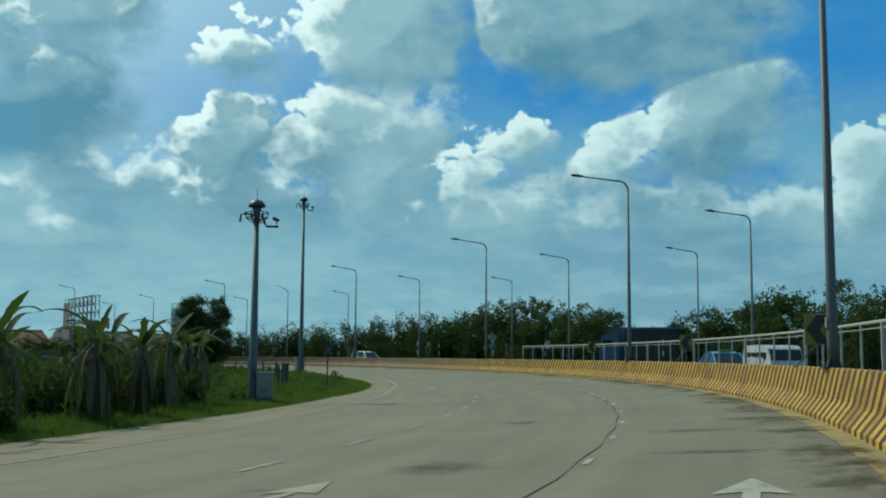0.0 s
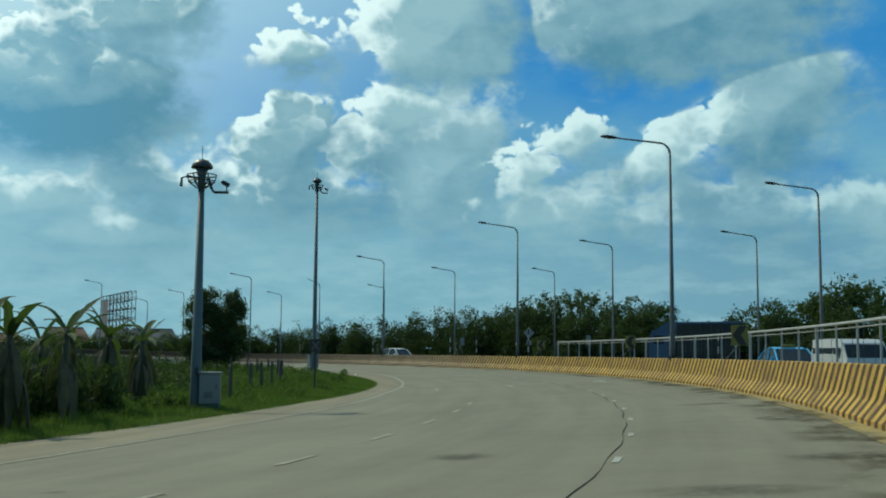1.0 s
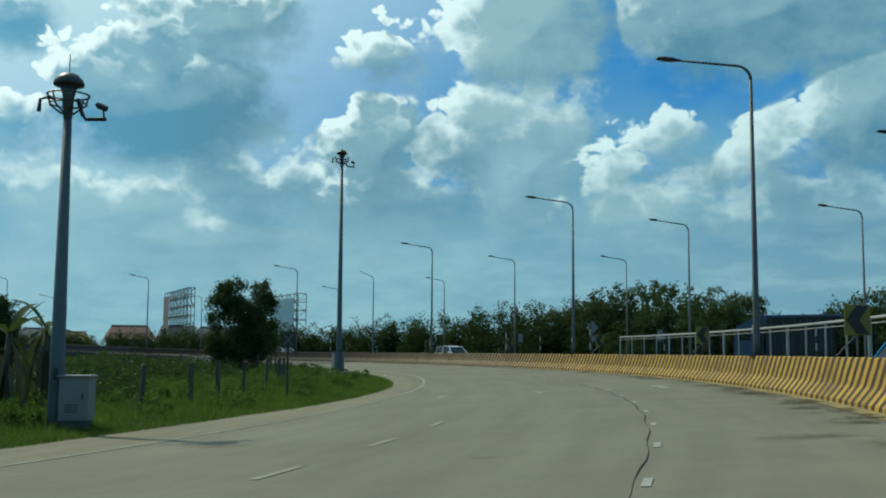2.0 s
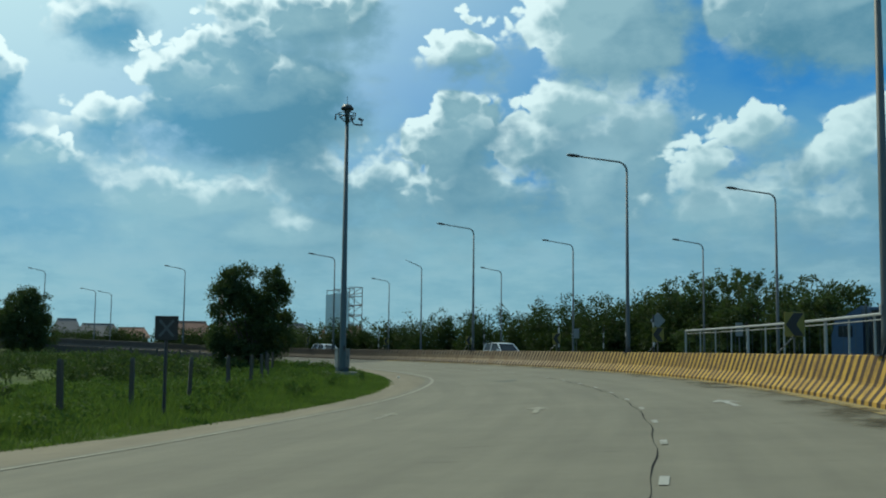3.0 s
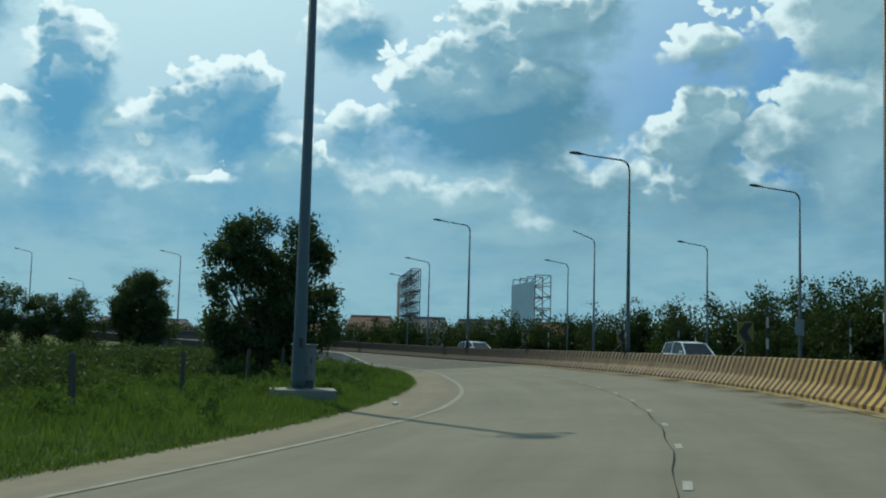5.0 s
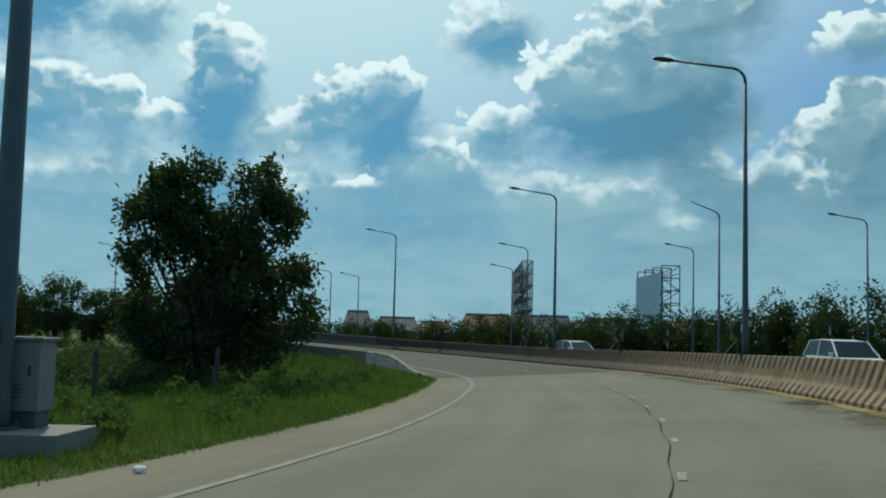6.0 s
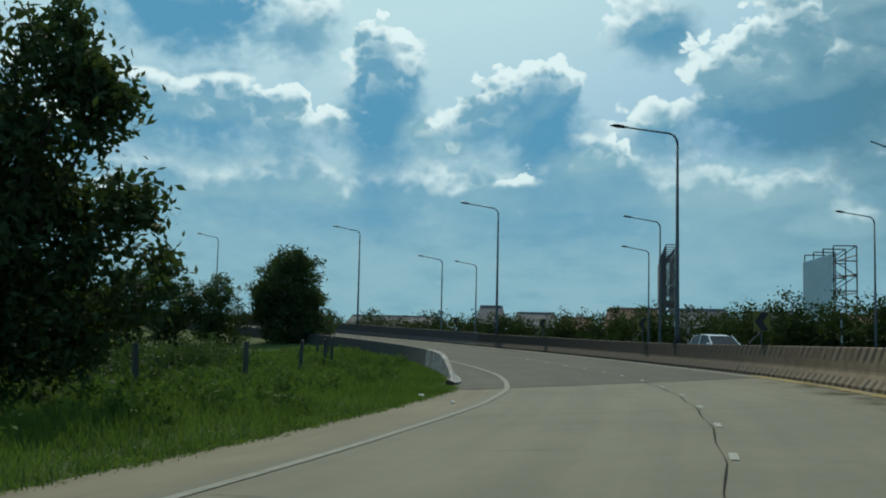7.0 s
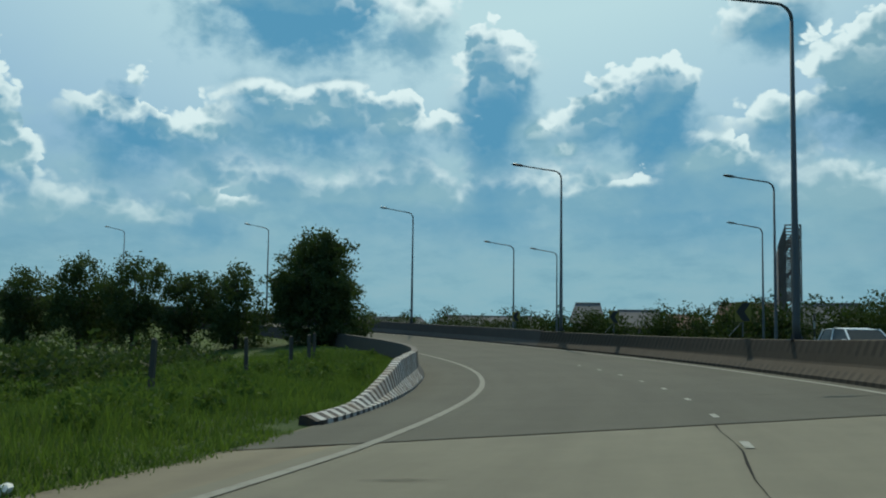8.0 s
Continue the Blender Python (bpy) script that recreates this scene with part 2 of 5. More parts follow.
col = lay_clouds(col, FAR_CLOUDS, 1.1, 2.2, 1.2, 0.3, 0.92, BODY)
col = wmix(wmath("MULTIPLY", low, 0.45), col, haze)
col = lay_clouds(col, MID_CLOUDS, 0.34, 2.4, 1.5, 0.85, 1.0, BODY)
col = lay_clouds(col, NEAR_CLOUDS, 0.24, 2.2, 0.7, 0.7, 1.0, BODY)
col = lay_clouds(col, WEST_CLOUDS, 0.24, 2.0, 0.7, 0.7, 1.0, BODY)
# away from there the sky goes on with broken cloud of the same kind
beyond = wstep(wmath("ABSOLUTE", wmath("SUBTRACT", az, 26.0)), 54.0, 64.0)
high = wmath("MAXIMUM", beyond, wstep(el, 21.0, 26.0))
scatter = wmath("ADD", wmath("MULTIPLY", wmath("SUBTRACT", soft_n, 0.5), 14.0), billow)
col = wmix(wmath("MULTIPLY", wstep(scatter, 0.0, 0.5), wmath("MULTIPLY", high, wstep(el, 3.0, 9.0))), col, wmix(wstep(scatter, 0.1, 2.2), rim_col, GREY_BODY[1]))
col = wmix(wmath("MULTIPLY", wstep(el, 9.0, 0.0), 0.7), col, haze)
below = wstep(el, 0.0, -1.5)
col = wmix(below, col, (0.10, 0.13, 0.10))
back = WN.new("ShaderNodeBackground")
WL.new(col, back.inputs[0])
back.inputs[1].default_value = 1.0
WL.new(back.outputs[0], WN.new("ShaderNodeOutputWorld").inputs[0])

sun = new("sun", bpy.data.lights.new("sun", "SUN"))
sun.data.energy, sun.data.angle, sun.data.color = 3.5, radians(0.6), (1.0, 0.86, 0.64)
sun.matrix_world = look((0, 0, 0), tuple(-c for c in sund))
sun.location = (0, 60, 80)

# ---- materials ----


class Mat:
    """A small wrapper that builds node materials."""

    def __init__(self, name):
        self.m = bpy.data.materials.new(name)
        self.m.use_nodes = True
        self.t = self.m.node_tree
        self.b = self.t.nodes["Principled BSDF"]

    def node(self, kind, **inputs):
        n = self.t.nodes.new(kind)
        for k, v in inputs.items():
            self.put(n.inputs[k.replace("_", " ")], v)
        return n

    def put(self, socket, v):
        if isinstance(v, bpy.types.NodeSocket):
            self.t.links.new(v, socket)
        elif isinstance(v, tuple) and len(v) == 3 and socket.type == "RGBA":
            socket.default_value = (*v, 1)
        else:
            socket.default_value = v

    def math(self, op, a, b=0.0, c=0.0):
        n = self.t.nodes.new("ShaderNodeMath")
        n.operation = op
        for k, v in enumerate((a, b, c)):
            self.put(n.inputs[k], v)
        return n.outputs[0]

    def mix(self, f, a, b):
        n = self.t.nodes.new("ShaderNodeMix")
        n.data_type = "RGBA"
        self.put(n.inputs[0], f), self.put(n.inputs[6], a), self.put(n.inputs[7], b)
        return n.outputs[2]

    def step(self, v, lo, hi):
        n = self.t.nodes.new("ShaderNodeMapRange")
        n.interpolation_type = "SMOOTHSTEP"
        self.put(n.inputs[0], v)
        n.inputs[1].default_value, n.inputs[2].default_value = lo, hi
        return n.outputs[0]

    def where(self):
        return self.t.nodes.new("ShaderNodeNewGeometry").outputs["Position"]

    def place(self):
        return self.t.nodes.new("ShaderNodeTexCoord").outputs["Object"]

    def noise(self, scale, detail=4, rough=0.6, vec=None):
        n = self.node("ShaderNodeTexNoise", Scale=scale, Detail=detail, Roughness=rough)
        self.t.links.new(vec if vec is not None else self.where(), n.inputs["Vector"])
        return n.outputs[0]

    def polar(self):
        """Radius less the barrier's, and degrees round the road's centre."""
        s = self.node("ShaderNodeSeparateXYZ", Vector=self.where())
        x, y = self.math("SUBTRACT", s.outputs[0], CX), self.math("SUBTRACT", s.outputs[1], CY)
        r = self.math("SQRT", self.math("ADD", self.math("MULTIPLY", x, x), self.math("MULTIPLY", y, y)))
        a = self.math("MULTIPLY", self.math("ARCTAN2", y, x), 57.29578)
        return self.math("SUBTRACT", r, RAD), a, s.outputs[2]

    def bump(self, h, strength=0.3, dist=0.02):
        n = self.node("ShaderNodeBump", Height=h, Strength=strength, Distance=dist)
        self.t.links.new(n.outputs[0], self.b.inputs["Normal"])

    def done(self, col, rough=0.8, metal=0.0, spec=0.4):
        self.put(self.b.inputs["Base Color"], col)
        self.put(self.b.inputs["Roughness"], rough)
        self.put(self.b.inputs["Metallic"], metal)
        self.b.inputs["Specular IOR Level"].default_value = spec
        return self.m


def plain(name, col, rough=0.7, metal=0.0, vary=0.25, scale=6.0, spec=0.4):
    k = Mat(name)
    n = k.noise(scale, 5, 0.6, k.place())
    g = k.noise(scale * 9, 3, 0.6, k.place())
    f = k.math("ADD", k.math("MULTIPLY", n, 0.7), k.math("MULTIPLY", g, 0.3))
    k.bump(g, 0.1, 0.01)
    return k.done(k.mix(f, tuple(c * (1 - vary) for c in col), tuple(min(c * (1 + vary), 1) for c in col)), rough, metal, spec)


def road_material(name, light, dark, seam=True):
    k = Mat(name)
    d, a, z = k.polar()
    big = k.noise(0.22, 5, 0.6)
    mid = k.noise(1.6, 5, 0.65)
    grain = k.noise(45.0, 3, 0.6)
    # tyre tracks run along the lanes as long darker stains
    cv = k.node("ShaderNodeCombineXYZ", X=k.math("MULTIPLY", d, 1.4), Y=k.math("MULTIPLY", a, 0.16), Z=0.0)
    track = k.noise(1.0, 4, 0.6, cv.outputs[0])
    f = k.math("ADD", k.math("MULTIPLY", big, 0.4), k.math("ADD", k.math("MULTIPLY", mid, 0.25), k.math("MULTIPLY", track, 0.5)))
    col = k.mix(k.step(f, 0.38, 0.75), light, dark)
    col = k.mix(k.math("MULTIPLY", grain, 0.35), col, dark)
    # short dark stains across the lanes, where the slabs meet
    cv2 = k.node("ShaderNodeCombineXYZ", X=k.math("MULTIPLY", d, 0.55), Y=k.math("MULTIPLY", a, 3.0), Z=3.0)
    blot = k.step(k.noise(1.0, 3, 0.6, cv2.outputs[0]), 0.66, 0.76)
    col = k.mix(k.math("MULTIPLY", blot, 0.55), col, tuple(c * 0.45 for c in dark))
    k.bump(k.math("ADD", grain, k.math("MULTIPLY", mid, 0.6)), 0.35, 0.01)
    return k.done(col, 0.9, 0.0, 0.15)


M_ROAD = road_material("road_concrete", (0.187, 0.176, 0.129), (0.133, 0.125, 0.094))
M_DECK = road_material("deck_concrete", (0.098, 0.095, 0.074), (0.07, 0.068, 0.055))
M_SHOULDER = road_material("shoulder_concrete", (0.215, 0.188, 0.128), (0.14, 0.122, 0.086))
M_JOINT = plain("joint_bitumen", (0.022, 0.022, 0.022), 0.95, spec=0.05)


def worn_paint(name, col, under, keep=0.42):
    k = Mat(name)
    n = k.noise(3.0, 6, 0.7)
    g = k.noise(22.0, 5, 0.7)
    f = k.step(k.math("ADD", k.math("MULTIPLY", n, 0.6), k.math("MULTIPLY", g, 0.4)), keep, keep + 0.16)
    return k.done(k.mix(f, under, col), 0.9, 0.0, 0.12)


M_LINE = worn_paint("road_paint", (0.30, 0.30, 0.265), (0.16, 0.155, 0.125), 0.36)
M_LINE_WORN = worn_paint("scuffed_edge_paint", (0.235, 0.23, 0.195), (0.17, 0.162, 0.13), 0.38)
M_LINE_FAINT = worn_paint("faint_road_paint", (0.28, 0.27, 0.215), (0.20, 0.19, 0.145), 0.42)
M_KERB_YELLOW = worn_paint("yellow_gutter_paint", (0.34, 0.25, 0.07), (0.17, 0.155, 0.12), 0.42)


def barrier_material(name, first, second, bare, worn_from, worn_to, period=0.56, lean=0.85):
    k = Mat(name)
    d, a, z = k.polar()
    arcl = k.math("MULTIPLY", a, RAD * math.pi / 180)
    up = k.math("MAXIMUM", k.math("SUBTRACT", z, 0.33), 0.0)
    dn = k.math("MINIMUM", k.math("SUBTRACT", z, 0.33), 0.0)
    w = k.math("ADD", arcl, k.math("ADD", k.math("MULTIPLY", up, lean), k.math("MULTIPLY", dn, 0.25)))
    w = k.math("ADD", w, k.math("MULTIPLY", k.noise(1.1, 2), 0.12))
    saw = k.math("FRACT", k.math("DIVIDE", w, period))
    tri = k.math("ABSOLUTE", k.math("SUBTRACT", saw, 0.5))
    stripe = k.step(tri, 0.225, 0.26)
    dirt = k.noise(0.9, 6, 0.68)
    gr = k.noise(14.0, 5, 0.7)
    band = k.math("MULTIPLY", k.step(a, 18.0, 34.0), k.math("MULTIPLY", k.step(z, 0.20, 0.30), k.step(z, 0.66, 0.48)))
    wear = k.step(a, worn_from, worn_to)
    thr = k.math("ADD", k.math("MULTIPLY", wear, 0.22), k.math("ADD", k.math("MULTIPLY", dirt, 0.65), k.math("MULTIPLY", gr, 0.25)))
    lost = k.step(k.math("ADD", thr, k.math("MULTIPLY", band, 0.22)), 0.63, 0.80)
    pale = k.step(a, 14.0, 30.0)
    col = k.mix(stripe, first, k.mix(pale, second, (0.25, 0.20, 0.135) if worn_from < 60 else second))
    col = k.mix(lost, col, bare)
    stain = k.step(k.math("ADD", dirt, k.math("MULTIPLY", k.noise(4.0, 4), 0.4)), 0.58, 0.92)
    col = k.mix(k.math("MULTIPLY", stain, 0.7), col, (0.10, 0.06, 0.03))
    # shade painted in: the face darkens as the curve turns from the sun
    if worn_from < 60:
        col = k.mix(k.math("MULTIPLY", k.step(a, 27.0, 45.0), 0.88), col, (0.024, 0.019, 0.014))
    k.bump(k.math("ADD", gr, dirt), 0.3, 0.015)
    return k.done(col, 0.8, 0.0, 0.2)


M_BARRIER = barrier_material("yellow_black_barrier_paint_shaded", (0.04, 0.027, 0.018), (0.44, 0.28, 0.045), (0.24, 0.18, 0.11), 4, 40)
M_BARRIER_BW = barrier_material("white_black_barrier_paint", (0.04, 0.04, 0.04), (0.42, 0.42, 0.40), (0.12, 0.115, 0.10), 70, 90, 0.5, 1.1)
M_BARRIER_GREY = plain("dark_barrier_concrete", (0.042, 0.038, 0.033), 0.8, vary=0.4, scale=1.2)


def ground_material():
    k = Mat("grass_ground")
    a = k.noise(0.12, 5, 0.6)
    b = k.noise(1.4, 6, 0.65)
    c = k.noise(18.0, 4, 0.7)
    col = k.mix(k.step(a, 0.35, 0.65), (0.075, 0.115, 0.018), (0.035, 0.065, 0.012))
    col = k.mix(k.step(b, 0.45, 0.75), col, (0.11, 0.12, 0.035))
    col = k.mix(k.math("MULTIPLY", c, 0.4), col, (0.025, 0.045, 0.012))
    k.bump(k.math("ADD", c, b), 0.8, 0.08)
    return k.done(col, 0.9, 0.0, 0.15)


def leaf_material(name, dark, light, trans=0.35):
    k = Mat(name)
    rnd = k.t.nodes.new("ShaderNodeNewGeometry").outputs["Random Per Island"]
    n = k.step(k.noise(0.45, 4, 0.65), 0.3, 0.7)
    col = k.mix(k.math("ADD", k.math("MULTIPLY", rnd, 0.5), k.math("MULTIPLY", n, 0.5)), dark, light)
    k.done(col, 0.75, 0.0, 0.12)
    tr = k.node("ShaderNodeBsdfTranslucent", Color=k.mix(0.5, col, (0.10, 0.17, 0.02)))
    ms = k.node("ShaderNodeMixShader", Fac=trans)
    k.t.links.new(k.b.outputs[0], ms.inputs[1])
    k.t.links.new(tr.outputs[0], ms.inputs[2])
    out = [n for n in k.t.nodes if n.type == "OUTPUT_MATERIAL"][0]
    k.t.links.new(ms.outputs[0], out.inputs[0])
    return k.m


def sheet_material(name, col):
    """Thin vinyl that lets light through."""
    k = Mat(name)
    c = k.mix(k.noise(0.35, 5, 0.6, k.place()), tuple(0.8 * v for v in col), tuple(min(1.15 * v, 1) for v in col))
    k.done(c, 0.6)
    tr = k.node("ShaderNodeBsdfTranslucent", Color=c)
    ms = k.node("ShaderNodeMixShader", Fac=0.6)
    k.t.links.new(k.b.outputs[0], ms.inputs[1])
    k.t.links.new(tr.outputs[0], ms.inputs[2])
    out = [n for n in k.t.nodes if n.type == "OUTPUT_MATERIAL"][0]
    k.t.links.new(ms.outputs[0], out.inputs[0])
    return k.m


M_GROUND = ground_material()
M_GRASS = leaf_material("grass_blade", (0.026, 0.055, 0.009), (0.125, 0.18, 0.03), 0.45)
M_WEED = leaf_material("weed_leaf", (0.03, 0.06, 0.012), (0.12, 0.17, 0.035), 0.35)
M_LEAF = leaf_material("tree_leaf", (0.023, 0.036, 0.017), (0.068, 0.09, 0.034), 0.26)
M_SHRUB = leaf_material("shrub_leaf", (0.011, 0.020, 0.008), (0.042, 0.06, 0.018), 0.2)
M_BUSH = leaf_material("bush_leaf", (0.018, 0.032, 0.011), (0.07, 0.095, 0.03), 0.25)
M_BANANA = leaf_material("banana_leaf", (0.024, 0.042, 0.016), (0.075, 0.10, 0.038), 0.25)
M_DRYLEAF = leaf_material("dry_banana_leaf", (0.03, 0.028, 0.018), (0.15, 0.13, 0.085), 0.15)
M_BARK = plain("bark", (0.06, 0.05, 0.04), 0.9, vary=0.4, scale=4)
M_STEM = plain("banana_stem", (0.055, 0.06, 0.035), 0.8, vary=0.5, scale=3)
M_GALV = plain("galvanised_steel", (0.075, 0.085, 0.09), 0.6, 0.2, 0.2, 2.0)
M_TOWER = plain("tower_steel", (0.055, 0.08, 0.088), 0.6, 0.1, 0.25, 1.5)
M_DARK = plain("dark_casting", (0.03, 0.033, 0.036), 0.5, 0.2)
M_WHITE_RAIL = plain("white_fence_paint", (0.30, 0.30, 0.285), 0.5, 0.0, 0.15)
M_POST = plain("concrete_post", (0.055, 0.052, 0.043), 0.85, 0.0, 0.35, 3.0)
M_SIGN_YELLOW = plain("sign_yellow", (0.15, 0.135, 0.022), 0.45, 0.0, 0.2)
M_SIGN_BLACK = plain("sign_black", (0.02, 0.02, 0.02), 0.5)
M_SIGN_BACK = plain("sign_back_aluminium", (0.20, 0.21, 0.21), 0.45, 0.5)
M_CABINET = plain("cabinet_paint", (0.16, 0.175, 0.17), 0.5, 0.0, 0.12, 2.0)
M_SLAB = plain("slab_concrete", (0.17, 0.17, 0.14), 0.85, 0.0, 0.3)
M_LITTER = plain("white_litter", (0.6, 0.6, 0.56), 0.7, 0.0, 0.1)
M_WHITE = plain("white_car_paint", (0.75, 0.76, 0.76), 0.25, 0.0, 0.04)
M_TAXI = plain("blue_car_paint", (0.06, 0.33, 0.62), 0.3, 0.0, 0.08)
M_GLASS = plain("dark_window", (0.012, 0.014, 0.016), 0.25, 0.0, 0.2, spec=0.25)
M_TYRE = plain("tyre_rubber", (0.015, 0.015, 0.015), 0.85)
M_RIM = plain("wheel_rim", (0.4, 0.4, 0.4), 0.35, 0.8)
M_LAMPGLASS = plain("headlamp_glass", (0.6, 0.6, 0.58), 0.1)
M_RED = plain("tail_lamp", (0.3, 0.02, 0.015), 0.2)
M_TRUCK_BLUE = plain("truck_blue", (0.035, 0.065, 0.13), 0.4, 0.0, 0.25)
M_TRUCK_DARK = plain("truck_tarpaulin", (0.018, 0.020, 0.024), 0.7, 0.0, 0.4)
M_ROOF_BROWN = plain("roof_tiles_brown", (0.17, 0.085, 0.06), 0.8, 0.0, 0.25, 1.2)
M_ROOF_GREY = plain("roof_tiles_grey", (0.10, 0.10, 0.105), 0.8, 0.0, 0.25, 1.2)
M_WALL = plain("house_wall", (0.13, 0.11, 0.09), 0.8, 0.0, 0.15)
M_PANEL_BLUE = sheet_material("billboard_sheet_pale_blue", (0.50, 0.66, 0.74))
M_PANEL_PINK = sheet_material("billboard_sheet_pale_pink", (0.50, 0.42, 0.41))
M_TRUSS = plain("truss_steel", (0.10, 0.085, 0.08), 0.6, 0.3)
M_ASPHALT = plain("asphalt", (0.055, 0.055, 0.055), 0.85, 0.0, 0.3, 0.8)

# ---- building helpers ----


def mesh_object(name, verts, faces, material, parent=None, smooth=False):
    me = bpy.data.meshes.new(name)
    me.from_pydata([tuple(v) for v in verts], [], [tuple(int(i) for i in f) for f in faces])
    if material is not None:
        me.materials.append(material)
    if smooth:
        me.polygons.foreach_set("use_smooth", [True] * len(me.polygons))
    me.update()
    ob = new(name, me)
    ob.parent = parent
    return ob


def quads_object(name, corners, material, parent=None):
    """corners: (n, k, 3) array of separate k-sided faces, in one mesh."""
    corners = np.asarray(corners, dtype=np.float32)
    n, k, _ = corners.shape
    me = bpy.data.meshes.new(name)
    me.vertices.add(n * k)
    me.vertices.foreach_set("co", corners.reshape(-1))
    me.loops.add(n * k)
    me.loops.foreach_set("vertex_index", np.arange(n * k, dtype=np.int32))
    me.polygons.add(n)
    me.polygons.foreach_set("loop_start", np.arange(n, dtype=np.int32) * k)
    me.update(calc_edges=True)
    me.materials.append(material)
    ob = new(name, me)
    ob.parent = parent
    return ob


def part(name, bm, material, parent, label="", smooth=False):
    me = bpy.data.meshes.new(name)
    bmesh.ops.recalc_face_normals(bm, faces=bm.faces)
    bm.to_mesh(me)
    bm.free()
    me.materials.append(material)
    if smooth:
        me.polygons.foreach_set("use_smooth", [True] * len(me.polygons))
    ob = new(name, me)
    ob.parent = parent
    if label:
        tagged(ob, label)
    return ob


def thing(name, m, label, category, group="", kind=""):
    ob = new(name)
    ob.matrix_world = m
    return tagged(ob, label, category, group, kind)


def bm_box(bm, lo, hi, bevel=0.0, m=None):
    g = bmesh.ops.create_cube(bm, size=1.0)
    s = [hi[i] - lo[i] for i in range(3)]
    c = [(hi[i] + lo[i]) / 2 for i in range(3)]
    mat = Matrix.Translation(c) @ Matrix.Diagonal((*s, 1))
    bmesh.ops.transform(bm, matrix=mat, verts=g["verts"])
    if bevel:
        es = list({e for v in g["verts"] for e in v.link_edges})
        r = bmesh.ops.bevel(bm, geom=es, offset=bevel, segments=2, affect="EDGES", profile=0.6)
        vs = list({v for f in r["faces"] for v in f.verts} | {v for v in g["verts"] if v.is_valid})
    else:
        vs = g["verts"]
    if m is not None:
        bmesh.ops.transform(bm, matrix=m, verts=vs)
    return bm


def box(lo, hi, bevel=0.0, m=None):
    return bm_box(bmesh.new(), lo, hi, bevel, m)


def bm_tube(bm, points, radii, sides=8, cap=True):
    """A tube along points with a radius at each."""
    pts = [Vector(p) for p in points]
    rings = []
    for i, p in enumerate(pts):
        t = (pts[min(i + 1, len(pts) - 1)] - pts[max(i - 1, 0)]).normalized()
        ref = Vector((1, 0, 0)) if abs(t.x) < 0.9 else Vector((0, 1, 0))
        n = t.cross(ref).normalized()
        b = t.cross(n)
        r = radii[i] if hasattr(radii, "__len__") else radii
        rings.append([bm.verts.new(p + (n * math.cos(j * math.tau / sides) + b * math.sin(j * math.tau / sides)) * r) for j in range(sides)])
    for r0, r1 in zip(rings, rings[1:]):
        for j in range(sides):
            bm.faces.new((r0[j], r0[(j + 1) % sides], r1[(j + 1) % sides], r1[j]))
    if cap:
        bm.faces.new(rings[0][::-1])
        bm.faces.new(rings[-1])
    return bm


def tube(points, radii, sides=8, cap=True):
    return bm_tube(bmesh.new(), points, radii, sides, cap)


def strip_on_road(name, d0, d1, a0, a1, lift, material, parent=None, step=0.5, zfun=road_z):
    """A thin layer along the arc between two offsets, which may be functions of the angle."""
    n = max(int(abs(a1 - a0) / step), 1)
    vs, fs = [], []
    for i in range(n + 1):
        a = a0 + (a1 - a0) * i / n
        for d in (d0, d1):
            dd = d(a) if callable(d) else d
            vs.append(arc(dd, a, zfun(dd, a) + lift))
    for i in range(n):
        fs.append((2 * i, 2 * i + 1, 2 * i + 3, 2 * i + 2))
    return mesh_object(name, vs, fs, material, parent)


# ---- ground, road ----


def build_ground():
    rr = [0, 30, 60, 80, 90, 96, 100, 103, 106, 108, 110, 111, 112, 113, 114, 116, 118, 120, 121.7, 122.3, 126, 132, 140, 155, 180, 230, 320, 500, 900, 1800, 4000]
    na = 240
    vs, fs = [], []
    for r in rr:
        for j in range(na):
            a = j * 360 / na
            aa = a if a < 180 else a - 360
            d = r - RAD
            z = land_z(d, aa) if abs(aa) < 140 else -0.6
            if r < 60:
                z = -1.0
            if r > 300:
                z = -0.9
            v = arc(d, a, z)
            vs.append(v)
    for i in range(len(rr) - 1):
        for j in range(na):
            k = (j + 1) % na
            fs.append((i * na + j, (i + 1) * na + j, (i + 1) * na + k, i * na + k))
    ob = mesh_object("ground", vs, fs, M_GROUND, smooth=True)
    return tagged(ob, "green grassy ground reaching to the horizon", "ground", kind="structure")


build_ground()

A0, A1, AJ = -60.0, 130.0, 38.3
road = strip_on_road("road", lambda a: lerp_table(EDGE_LINE, a) - 0.35, -0.28, A0, 39.6, 0.0, M_ROAD)
tagged(road, "worn pale concrete carriageway curving left", "road", kind="structure")


def deck_sheet():
    """The deck starts at a joint that runs aslant over the road."""
    vs, fs = [], []
    cols = 7
    n = 185
    for i in range(n + 1):
        a = AJ + (A1 - AJ) * i / n
        for j in range(cols):
            lo = grass_edge(a) + 0.1
            d = lo + (-0.28 - lo) * j / (cols - 1)
            b = a + 0.24 * (d + 4.3) * max(0.0, 1 - i / 8)
            vs.append(arc(d, b, road_z(d, b) + 0.004))
    for i in range(n):
        for j in range(cols - 1):
            k = i * cols + j
            fs.append((k, k + 1, k + cols + 1, k + cols))
    return mesh_object("bridge_road", vs, fs, M_DECK)


